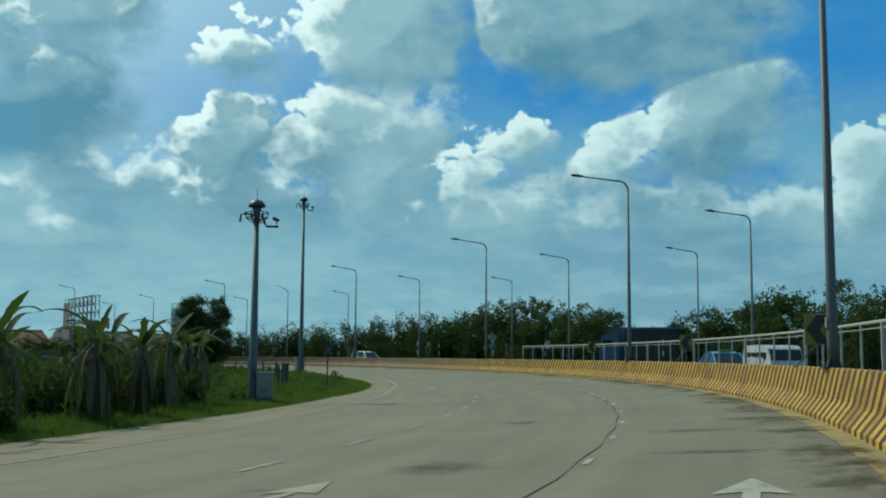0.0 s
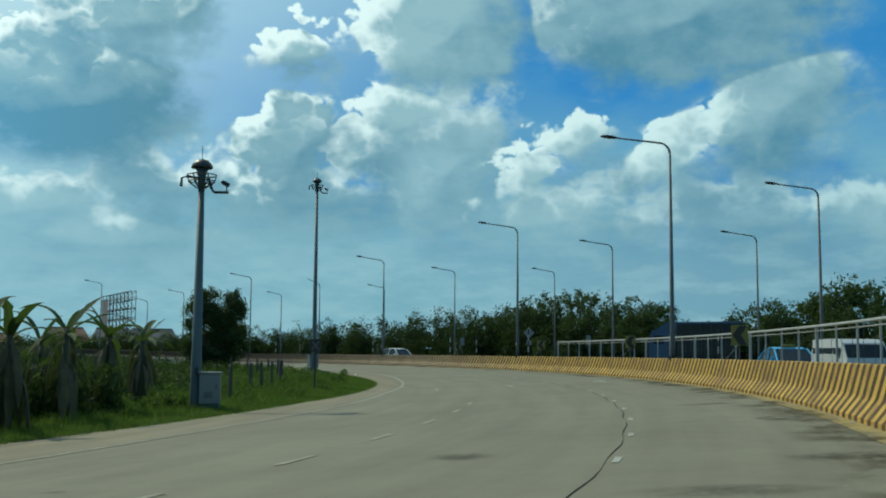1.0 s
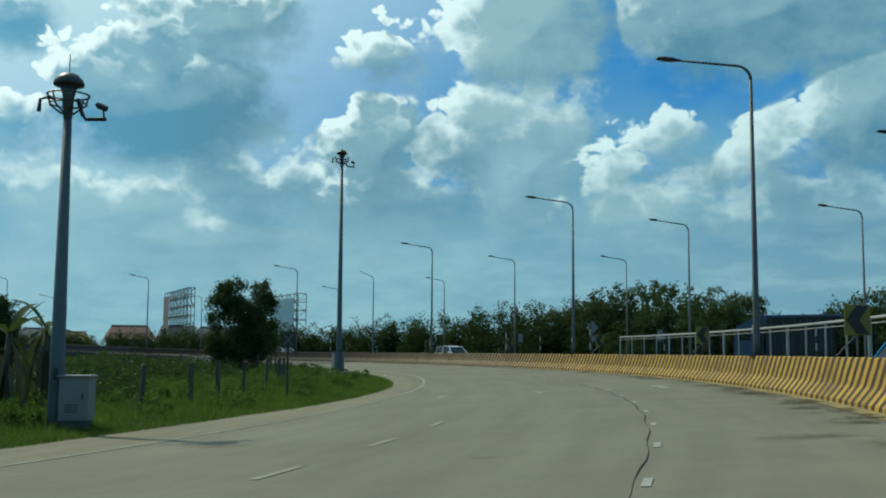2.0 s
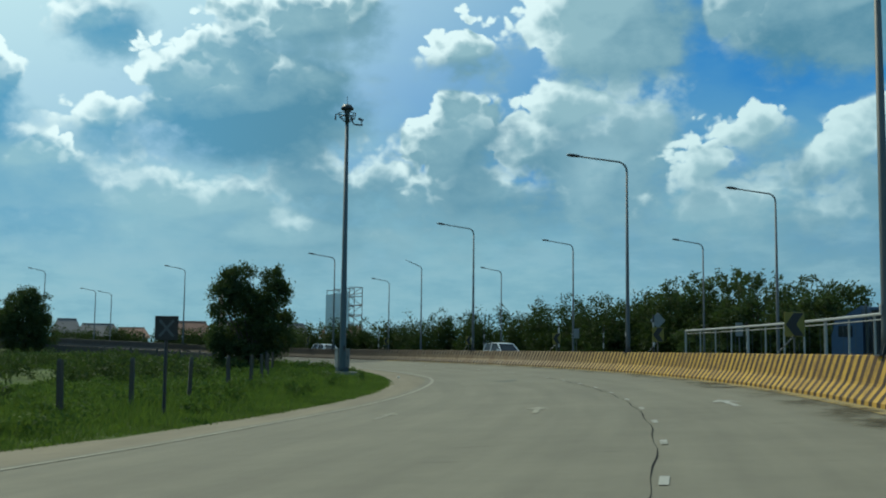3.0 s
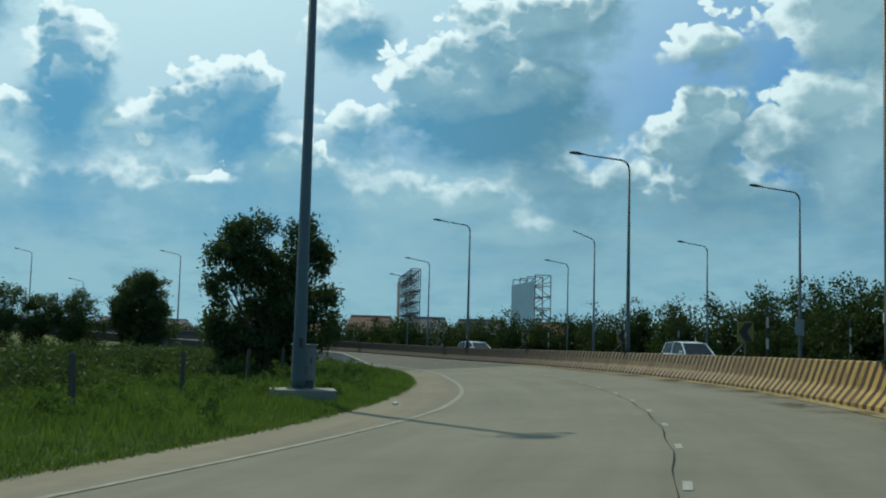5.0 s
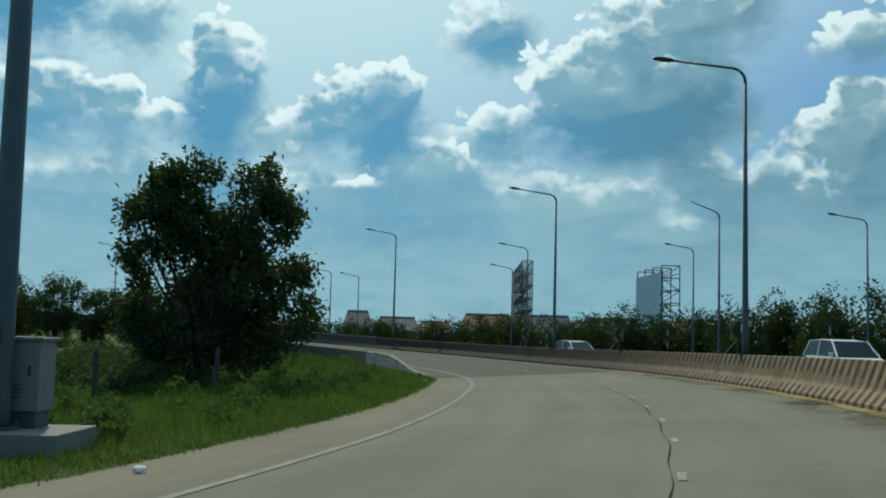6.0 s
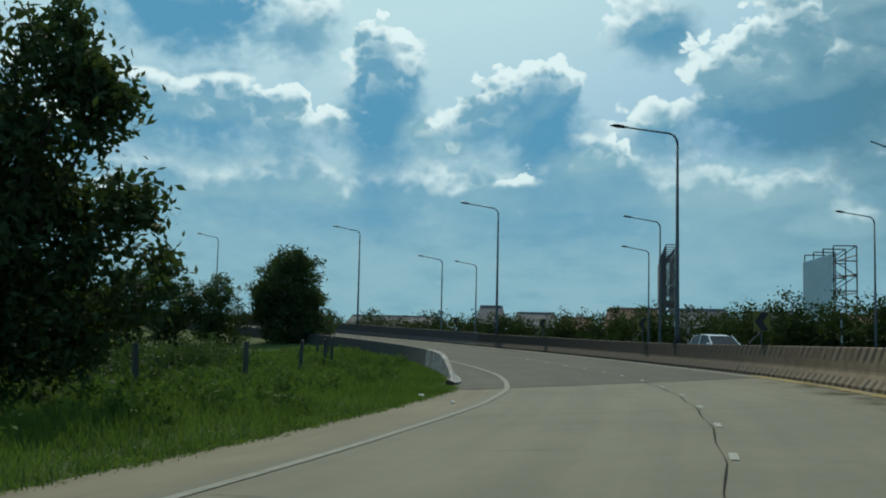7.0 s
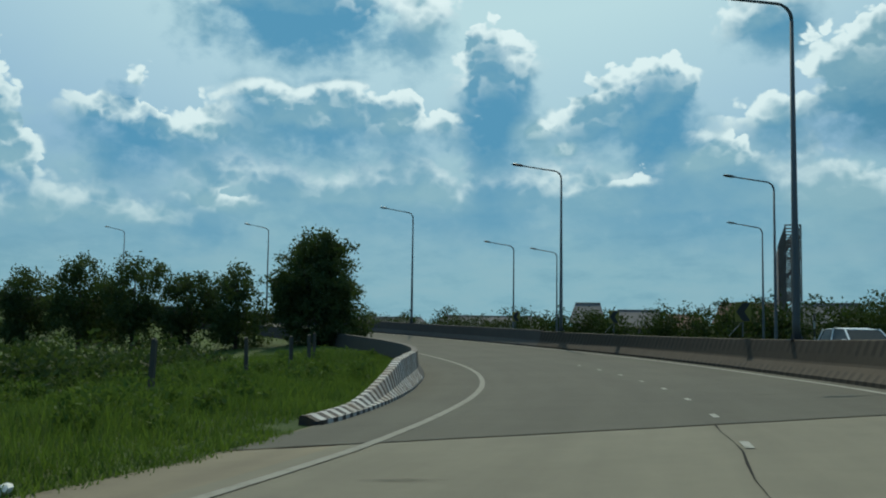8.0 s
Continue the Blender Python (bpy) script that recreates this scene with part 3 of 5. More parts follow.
deck = deck_sheet()
tagged(deck, "darker grey concrete ramp deck climbing away", "road", kind="structure")
shoulder = strip_on_road("road_shoulder", grass_edge, lambda a: lerp_table(EDGE_LINE, a) - 0.35, A0, 39.6, -0.004, M_SHOULDER)
tagged(shoulder, "stained concrete shoulder beside the grass", "road", kind="structure")
gutter = strip_on_road("gutter", -0.62, -0.2, A0, 40, 0.012, M_KERB_YELLOW)
tagged(gutter, "faded yellow painted gutter strip under the barrier", "gutter", kind="structure")


def marking(name, d0, d1, a0, a1, material, label, lift=0.009):
    ob = strip_on_road(name, d0, d1, a0, a1, lift, material)
    return tagged(ob, label, "road marking", kind="structure")


edge = lambda a: lerp_table(EDGE_LINE, a)
lane = lambda a: lerp_table(LANE_LINE, a)
marking("edge_line", lambda a: edge(a) - 0.07, lambda a: edge(a) + 0.07, -50, 24, M_LINE_FAINT, "faded white edge line on concrete")
marking("edge_line", lambda a: edge(a) - 0.07, lambda a: edge(a) + 0.07, 24, 125, M_LINE_WORN, "scuffed white edge line along the ramp")
marking("edge_line", -0.75, -0.62, 39.5, 125, M_LINE, "white edge line below the outer barrier")
# the lane seam: a dark joint with short white dashes beside it
marking("lane_joint", lambda a: lane(a) - 0.010 + 0.03 * math.sin(a * 3.1), lambda a: lane(a) + 0.006 + 0.03 * math.sin(a * 3.1 + 0.4), -50, AJ, M_JOINT, "dark tarred joint between two lanes", 0.004)
for i in range(47):
    a = -41.1 + i * 2.0
    if a > 52:
        break
    marking("lane_dash", lambda b: lane(b) + 0.06, lambda b: lane(b) + 0.15, a, a + 0.33, M_LINE, "short worn white lane dash")
for i in range(14):
    a = -30.2 + i * 2.15
    marking("lane_dash", -8.17, -8.05, a, a + 0.7, M_LINE_FAINT, "faded white lane dash on concrete")


def jersey(name, a0, a1, profile, material, label, zfun, step=0.5, side=1, dfun=None):
    """A barrier swept along the arc. profile: (offset towards the outside, height) pairs round the section."""
    n = max(int((a1 - a0) / step), 1)
    k = len(profile)
    vs, fs = [], []
    for i in range(n + 1):
        a = a0 + (a1 - a0) * i / n
        base = dfun(a) if dfun else 0.0
        for off, h in profile:
            vs.append(arc(base + off * side, a, zfun(a) + h))
    for i in range(n):
        for j in range(k):
            q = (j + 1) % k
            fs.append((i * k + j, i * k + q, (i + 1) * k + q, (i + 1) * k + j))
    fs.append(tuple(range(k))[::-1])
    fs.append(tuple(n * k + j for j in range(k)))
    return mesh_object(name, vs, fs, material)


def outer_profile(h):
    return [(-0.27, -0.15), (-0.27, 0.08), (-0.24, 0.12), (-0.08, 0.34), (-0.06, 0.40), (0.0, h - 0.02), (0.02, h), (0.22, h), (0.24, h - 0.02), (0.28, 0.4), (0.42, 0.2), (0.44, -0.6)]


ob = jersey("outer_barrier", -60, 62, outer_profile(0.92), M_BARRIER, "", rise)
tagged(ob, "concrete road barrier with worn yellow and black slanting stripes", "barrier", kind="structure")
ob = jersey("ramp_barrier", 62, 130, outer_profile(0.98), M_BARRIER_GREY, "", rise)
tagged(ob, "dark unpainted concrete barrier along the climbing ramp", "barrier", kind="structure")

# ---- street lamps ----


def street_lamp(m, height, label, group, base=True, tilt=0.0, head=True):
    """Shaft along z, arm towards -x."""
    t = thing("street_lamp", m, label, "street lamp", group)
    r = 0.45
    part("shaft", tube([(0, 0, 0), (0, 0, 0.5), (0, 0, height - r)], [0.105, 0.10, 0.05], 10), M_GALV, t, smooth=True)
    pts = [(0, 0, height - r)]
    for i in range(1, 7):
        b = radians(i * (84 - tilt) / 6)
        pts.append((-r * (1 - math.cos(b)), 0, height - r + r * math.sin(b)))
    lean = radians(6 + tilt)
    x, z = pts[-1][0], pts[-1][2]
    pts.append((x - 1.75 * math.cos(lean), 0, z + 1.75 * math.sin(lean)))
    part("arm", tube(pts, [0.05] * 4 + [0.042] * 3 + [0.034], 8), M_GALV, t, smooth=True)
    if head:
        e = Vector(pts[-1])
        hm = Matrix.Translation(e) @ Matrix.Rotation(lean, 4, "Y")
        bm = bmesh.new()
        secs = [(0.05, 0.04, 0.04), (-0.1, 0.06, 0.05), (-0.25, 0.13, 0.085), (-0.5, 0.15, 0.09), (-0.7, 0.11, 0.06), (-0.78, 0.03, 0.02)]
        rings = []
        for sx, w, h in secs:
            rings.append([bm.verts.new((sx, w * math.cos(q * math.tau / 10), h * max(math.sin(q * math.tau / 10), -0.45))) for q in range(10)])
        for r0, r1 in zip(rings, rings[1:]):
            for q in range(10):
                bm.faces.new((r0[q], r0[(q + 1) % 10], r1[(q + 1) % 10], r1[q]))
        bm.faces.new(rings[0])
        bm.faces.new(rings[-1][::-1])
        bmesh.ops.transform(bm, matrix=hm, verts=bm.verts)
        part("lamp_head", bm, M_DARK, t, "dark cast lamp head", smooth=True)
    if base:
        bp = box((-0.2, -0.2, 0.0), (0.2, 0.2, 0.03), 0.004)
        part("base_plate", bp, M_DARK, t, "dark bolted base plate")
        for q in range(4):
            bm = bmesh.new()
            tri = [bm.verts.new(v) for v in ((0.09, -0.008, 0.03), (0.19, -0.008, 0.03), (0.09, -0.008, 0.26), (0.09, 0.008, 0.03), (0.19, 0.008, 0.03), (0.09, 0.008, 0.26))]
            for f in ((0, 1, 2), (3, 5, 4), (0, 3, 4, 1), (1, 4, 5, 2), (2, 5, 3, 0)):
                bm.faces.new([tri[i] for i in f])
            bmesh.ops.transform(bm, matrix=Matrix.Rotation(q * math.pi / 2 + math.pi / 4, 4, "Z"), verts=bm.verts)
            part("gusset", bm, M_DARK, t)
        part("access_cover", box((-0.118, -0.045, 0.75), (-0.088, 0.045, 0.95), 0.004), M_WHITE_RAIL, t, "small pale access cover")
    return t


barrier_lamp = street_lamp(pose(*arc(0.12, -11.3, 0.9), 0, 0, -11.3), 9.0, "tall grey steel street lamp bolted onto the barrier top", "lamps on the barrier")
for a in (4.2, 18.4, 32.0, 45.65, 60.5, 73.8, 87.8, 101.7, 115.6):
    top = 0.90 if a < 46.5 else 0.98
    copy_thing(barrier_lamp, pose(*arc(0.12, a, rise(a) + top), 0, 0, a))
verge_lamp = street_lamp(pose(*arc(10.9, 8.9, outer_z(8.9)), 0, 0, 8.9), 9.9, "grey steel street lamp on the verge beyond the barrier", "lamps on the side road", base=False)
for d, a in ((11.0, 21.7), (11.6, 34.7), (10.5, 58.3), (10.1, 74.2), (10.0, 88.0), (18.1, 17.8), (20.7, 32.5), (22.1, 46.5), (22.4, 55.2), (20.1, 65.6), (16.8, 75.7)):
    copy_thing(verge_lamp, pose(*arc(d, a, outer_z(a)), 0, 0, a))
street_lamp(pose(*arc(11.8, 46.7, outer_z(46.7)), 0, 0, 46.7), 9.95, "grey lamp post with a bent bare arm and no lamp", "lamps on the side road", base=False, tilt=12, head=False)

# ---- inner barrier at the ramp's nose ----


def nose_height(a):
    return float(np.interp(a, [38.5, 40.2, 40.9, 44.0, 46.0], [0.13, 0.15, 0.24, 0.78, 0.84]))


def inner_barrier(name, a0, a1, material, label, step=0.35):
    n = int((a1 - a0) / step)
    vs, fs = [], []
    for i in range(n + 1):
        a = a0 + (a1 - a0) * i / n
        h = nose_height(a)
        b = lerp_table(NOSE, a)
        z = road_z(b, a)
        g = 0.35 + 0.65 * min(h / 0.8, 1.0)
        prof = [(0.22, -0.2), (0.22, min(0.08, h * 0.6)), (0.04 + 0.12 * (1 - h / 0.84), h * 0.4), (0.0, h - 0.015), (-0.02, h), (-0.02 - 0.18 * g, h), (-0.04 - 0.18 * g, h - 0.015), (-0.04 - 0.26 * g, -0.3)]
        prof = [(o + 0.06 * (1 - g), hh) for o, hh in prof]
        vs += [arc(b + o, a, z + hh) for o, hh in prof]
    k = 8
    for i in range(n):
        for j in range(k):
            q = (j + 1) % k
            fs.append((i * k + j, (i + 1) * k + j, (i + 1) * k + q, i * k + q))
    fs += [tuple(range(k)), tuple(n * k + j for j in range(k))[::-1]]
    return tagged(mesh_object(name, vs, fs, material), label, "barrier", kind="structure")


inner_barrier("nose_barrier", 38.9, 47.5, M_BARRIER_BW, "low kerb rising into a concrete barrier with black and white stripes")
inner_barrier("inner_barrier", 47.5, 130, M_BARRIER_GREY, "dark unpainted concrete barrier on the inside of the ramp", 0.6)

# joints and stains across the road
for i, (a, skew, m) in enumerate(((38.3, 0.24, M_JOINT), (32.7, 0.13, M_JOINT))):
    vs, fs = [], []
    w = 0.006 if i else 0.012
    for j in range(23):
        d = (-8.9 + j * 0.4) if a > 37 or i else -8.9 + j * 0.4
        b = a + skew * (d + 4.3)
        jit = 0.02 * math.sin(j * 1.7 + i)
        vs += [arc(d, b - w + jit * 0.4, road_z(d, b) + 0.008), arc(d, b + w + jit * 0.4, road_z(d, b) + 0.008)]
    fs = [(2 * j, 2 * j + 2, 2 * j + 3, 2 * j + 1) for j in range(22)]
    tagged(mesh_object("slab_joint", vs, fs, m), "dark sealed joint across the concrete slabs", "joint", kind="structure")


def stain(d, a, length, width, seed):
    rng = random.Random(seed)
    n = 16
    vs = [arc(d, a, road_z(d, a) + 0.0075)]
    for i in range(n):
        t = i * math.tau / n
        k = rng.uniform(0.6, 1.1)
        dd, aa = d + 0.5 * length * k * math.cos(t), a + math.degrees(0.5 * width * k * math.sin(t) / RAD)
        vs.append(arc(dd, aa, road_z(dd, aa) + 0.0075))
    fs = [(0, 1 + i, 1 + (i + 1) % n) for i in range(n)]
    tagged(mesh_object("tar_patch", vs, fs, M_STAIN), "thin dark oily tar patch on the concrete", "stain", "tar patches on the road", kind="structure")


def stain_material():
    """Thin oily tar that fades out towards its ragged edge."""
    k = Mat("thin_tar")
    g = k.t.nodes.new("ShaderNodeTexCoord").outputs["Generated"]
    s = k.node("ShaderNodeSeparateXYZ", Vector=g)
    x, y = k.math("SUBTRACT", s.outputs[0], 0.5), k.math("SUBTRACT", s.outputs[1], 0.5)
    r = k.math("SQRT", k.math("ADD", k.math("MULTIPLY", x, x), k.math("MULTIPLY", y, y)))
    n = k.math("ADD", k.math("MULTIPLY", k.noise(2.2, 5, 0.7), 0.6), k.math("MULTIPLY", k.noise(9.0, 4, 0.7), 0.4))
    f = k.math("MULTIPLY", k.step(r, 0.5, 0.12), k.step(n, 0.34, 0.62))
    k.done((0.035, 0.034, 0.03), 0.9, 0.0, 0.1)
    ms = k.node("ShaderNodeMixShader", Fac=k.math("MULTIPLY", f, 0.42))
    tr = k.node("ShaderNodeBsdfTransparent")
    k.t.links.new(tr.outputs[0], ms.inputs[1])
    k.t.links.new(k.b.outputs[0], ms.inputs[2])
    out = [q for q in k.t.nodes if q.type == "OUTPUT_MATERIAL"][0]
    k.t.links.new(ms.outputs[0], out.inputs[0])
    return k.m


M_STAIN = stain_material()
for i, (d, a, ln, wd) in enumerate(((-2.6, -12.4, 2.4, 1.2), (-1.4, -11.0, 1.6, 1.4), (-2.3, -14.4, 2.6, 0.9), (-2.0, -4.6, 2.2, 1.2), (-10.8, -4.0, 2.0, 0.8), (-5.4, -15.2, 1.6, 2.6), (-1.2, -7.5, 1.4, 2.0), (-5.8, -10.5, 1.4, 1.6), (-1.0, 2.0, 1.2, 2.2), (-1.1, 9.5, 1.3, 2.4),
                                     (-9.5, -12.2, 0.5, 0.25), (-1.6, 12.5, 1.0, 0.25), (-1.2, 36.4, 1.3, 0.2), (-2.6, 41.5, 1.1, 0.18), (-2.0, 34.6, 1.0, 0.2), (-6.8, 35.8, 1.3, 0.2), (-2.4, 19.5, 0.9, 0.2))):
    stain(d, a, ln, wd, i)



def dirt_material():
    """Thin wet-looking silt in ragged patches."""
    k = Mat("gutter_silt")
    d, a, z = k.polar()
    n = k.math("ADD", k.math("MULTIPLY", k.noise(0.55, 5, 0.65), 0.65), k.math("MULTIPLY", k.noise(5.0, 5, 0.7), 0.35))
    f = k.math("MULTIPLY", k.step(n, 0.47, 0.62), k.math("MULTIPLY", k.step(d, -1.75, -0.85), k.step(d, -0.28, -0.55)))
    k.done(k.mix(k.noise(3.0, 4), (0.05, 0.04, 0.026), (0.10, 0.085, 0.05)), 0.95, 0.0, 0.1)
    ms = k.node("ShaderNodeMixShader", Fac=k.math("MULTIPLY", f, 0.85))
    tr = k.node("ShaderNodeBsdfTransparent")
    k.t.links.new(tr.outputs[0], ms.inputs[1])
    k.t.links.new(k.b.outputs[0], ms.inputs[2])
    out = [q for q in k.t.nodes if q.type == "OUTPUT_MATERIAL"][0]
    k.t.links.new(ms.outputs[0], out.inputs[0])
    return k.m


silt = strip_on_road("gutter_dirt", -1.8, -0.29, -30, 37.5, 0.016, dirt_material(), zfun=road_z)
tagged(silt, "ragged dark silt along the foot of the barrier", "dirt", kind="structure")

# ---- direction arrows in the three lanes ----


def road_arrow(d, a, material, label, size=1.0):
    out = [(x * size, y * size) for x, y in ((-0.08, -1.5), (0.08, -1.5), (0.08, 0.6), (0.36, 0.45), (0.0, 1.8), (-0.36, 0.45), (-0.08, 0.6))]
    bm = bmesh.new()
    vs = []
    for x, y in out:
        dd, aa = d + x, a + math.degrees(y / (RAD + d))
        vs.append(bm.verts.new(arc(dd, aa, road_z(dd, aa) + 0.009)))
    bm.faces.new((vs[0], vs[1], vs[2], vs[6]))
    bm.faces.new((vs[2], vs[3], vs[4], vs[5], vs[6]))
    me = bpy.data.meshes.new("road_arrow")
    bm.to_mesh(me)
    bm.free()
    me.materials.append(material)
    return tagged(new("road_arrow", me), label, "road marking", "arrows on the lanes", "structure")


for d, a, size, worn in ((-1.8, -16.75, 0.95, 0), (-6.3, -16.6, 0.9, 1), (-2.35, 5.5, 0.85, 0), (-6.35, 5.4, 0.75, 1), (-9.55, 5.2, 0.7, 1)):
    road_arrow(d, a, M_LINE_FAINT if worn else M_LINE, "faded white arrow on the concrete lane" if worn else "white arrow painted on the concrete lane", size)

# ---- chevron signs on the barrier ----


def chevron_sign(m):
    """Faces -y; stands on its braced foot."""
    t = thing("chevron_sign", m, "yellow board with a black chevron braced on the barrier top", "road sign", "chevron signs on the barrier")
    part("board", box((-0.27, -0.012, 0.46), (0.27, 0.012, 1.08), 0.008), M_SIGN_YELLOW, t)
    bm = bmesh.new()
    pts = [(-0.24, 0.77), (-0.02, 1.06), (0.24, 1.06), (0.04, 0.77), (0.24, 0.48), (-0.02, 0.48)]
    fr = [bm.verts.new((x, -0.018, z)) for x, z in pts]
    bk = [bm.verts.new((x, -0.013, z)) for x, z in pts]
    bm.faces.new((fr[0], fr[3], fr[2], fr[1]))
    bm.faces.new((fr[0], fr[5], fr[4], fr[3]))
    for i in range(6):
        bm.faces.new((fr[i], fr[(i + 1) % 6], bk[(i + 1) % 6], bk[i]))
    part("chevron", bm, M_SIGN_BLACK, t, "black chevron pointing left")
    part("post", tube([(0.0, 0.03, 0.0), (0.0, 0.03, 1.1)], 0.022, 6), M_GALV, t)
    part("brace", tube([(-0.48, 0.03, 0.0), (-0.02, 0.03, 0.46)], 0.016, 6), M_GALV, t, "pale slanting brace")
    return t


first_sign = None
for a in (-10.5, -0.9, 7.8, 16.1, 24.35, 32.4, 40.4, 48.15, 56.35, 64.3):
    top = rise(a) + (0.90 if a < 46 else 0.98)
    m = pose(*arc(0.12, a, top), 0, 0, a + 12 - 0)
    if first_sign is None:
        first_sign = chevron_sign(m)
    else:
        copy_thing(first_sign, m)

# ---- white railing beyond the barrier ----


def railing():
    g = thing("railing", Matrix.Identity(4), "white tubular steel railing with mesh infill behind the barrier", "fence")
    d, step = 1.5, 0.95
    n = int((16.4 + 40) / step)
    z0 = lambda a: outer_z(a)
    pts = [arc(d, 16.4 - i * step * 0.5, outer_z(0) + 1.98) for i in range(2 * n)]
    part("top_rail", tube(pts, 0.038, 6), M_WHITE_RAIL, g)
    part("bottom_rail", tube([p - Vector((0, 0, 1.75)) for p in pts], 0.025, 6), M_WHITE_RAIL, g)
    part("upper_rail", tube([p - Vector((0, 0, 0.13)) for p in pts], 0.014, 5), M_WHITE_RAIL, g)
    post = None
    for i in range(n):
        a = 16.4 - i * step
        big = i % 4 == 0
        p = arc(d, a, z0(a))
        if i in (0, 1):
            bm = tube([(0, 0, 0), (0, 0, 1.98)], 0.05 if big else 0.03, 6)
            o = part("post", bm, M_WHITE_RAIL, g)
            if big:
                thick = o.data
            else:
                thin = o.data
            o.location = p
            continue
        o = new("post", thick if big else thin)
        o.parent = g
        o.location = p
    wires = bmesh.new()
    for i in range(0, 2 * n - 1):
        for k in range(1):
            a = 16.4 - (i + 0.5) * step * 0.5
            p = arc(d, a, z0(a) + 0.25)
            bm_tube(wires, [p, p + Vector((0, 0, 1.6))], 0.007, 3, False)
    tagged(part("mesh_infill", wires, M_GALV, g, "thin vertical wires"), kind="stuff")
    return g


railing()

# ---- signs and marker posts on the side road ----


def marker_post(m):
    t = thing("marker_post", m, "slim black and white banded marker post", "post", "marker posts on the side road")
    for i in range(7):
        part("band", tube([(0, 0, i * 0.45), (0, 0, i * 0.45 + 0.45)], 0.055, 8), M_WHITE_RAIL if i % 2 else M_SIGN_BLACK, t)
    return t


mp = marker_post(pose(*arc(15.8, 35.6, outer_z(35))))
for d, a in ((15.8, 27.0), (15.8, 44.2), (15.8, 52.6), (15.8, 60.5), (4.5, 22.5), (5.0, 30.0), (15.8, 18.5)):
    copy_thing(mp, pose(*arc(d, a, outer_z(a))))


def diamond_sign(m):
    t = thing("warning_sign", m, "grey back of a diamond warning sign on a thin post", "road sign")
    part("post", tube([(0, 0, 0), (0, 0, 3.2)], 0.035, 8), M_GALV, t)
    part("plate", box((-0.34, -0.01, -0.34), (0.34, 0.01, 0.34), 0.02, Matrix.Translation((0, -0.05, 2.95)) @ Matrix.Rotation(math.pi / 4, 4, "Y")), M_SIGN_BACK, t)
    part("lower_plate", box((-0.22, -0.06, 1.95), (0.22, -0.04, 2.35), 0.01), M_SIGN_BACK, t)
    return t


diamond_sign(pose(*arc(6.5, 24.4, outer_z(24)), 0, 0, 20))


def small_sign(m, h, w, label):
    t = thing("road_sign", m, label, "road sign", "sign backs on the side road")
    part("post", tube([(0, 0, 0), (0, 0, h)], 0.03, 8), M_GALV, t)
    part("plate", box((-w, -0.04, h - 0.7), (w, -0.02, h), 0.02), M_SIGN_BACK, t)
    return t


small_sign(pose(*arc(7.0, 30.6, outer_z(30)), 0, 0, 25), 2.7, 0.2, "small grey sign back on a thin post")
small_sign(pose(*arc(7.0, 20.0, outer_z(20)), 0, 0, 15), 2.6, 0.18, "narrow grey sign back on a thin post")

# ---- camera towers on the grass ----


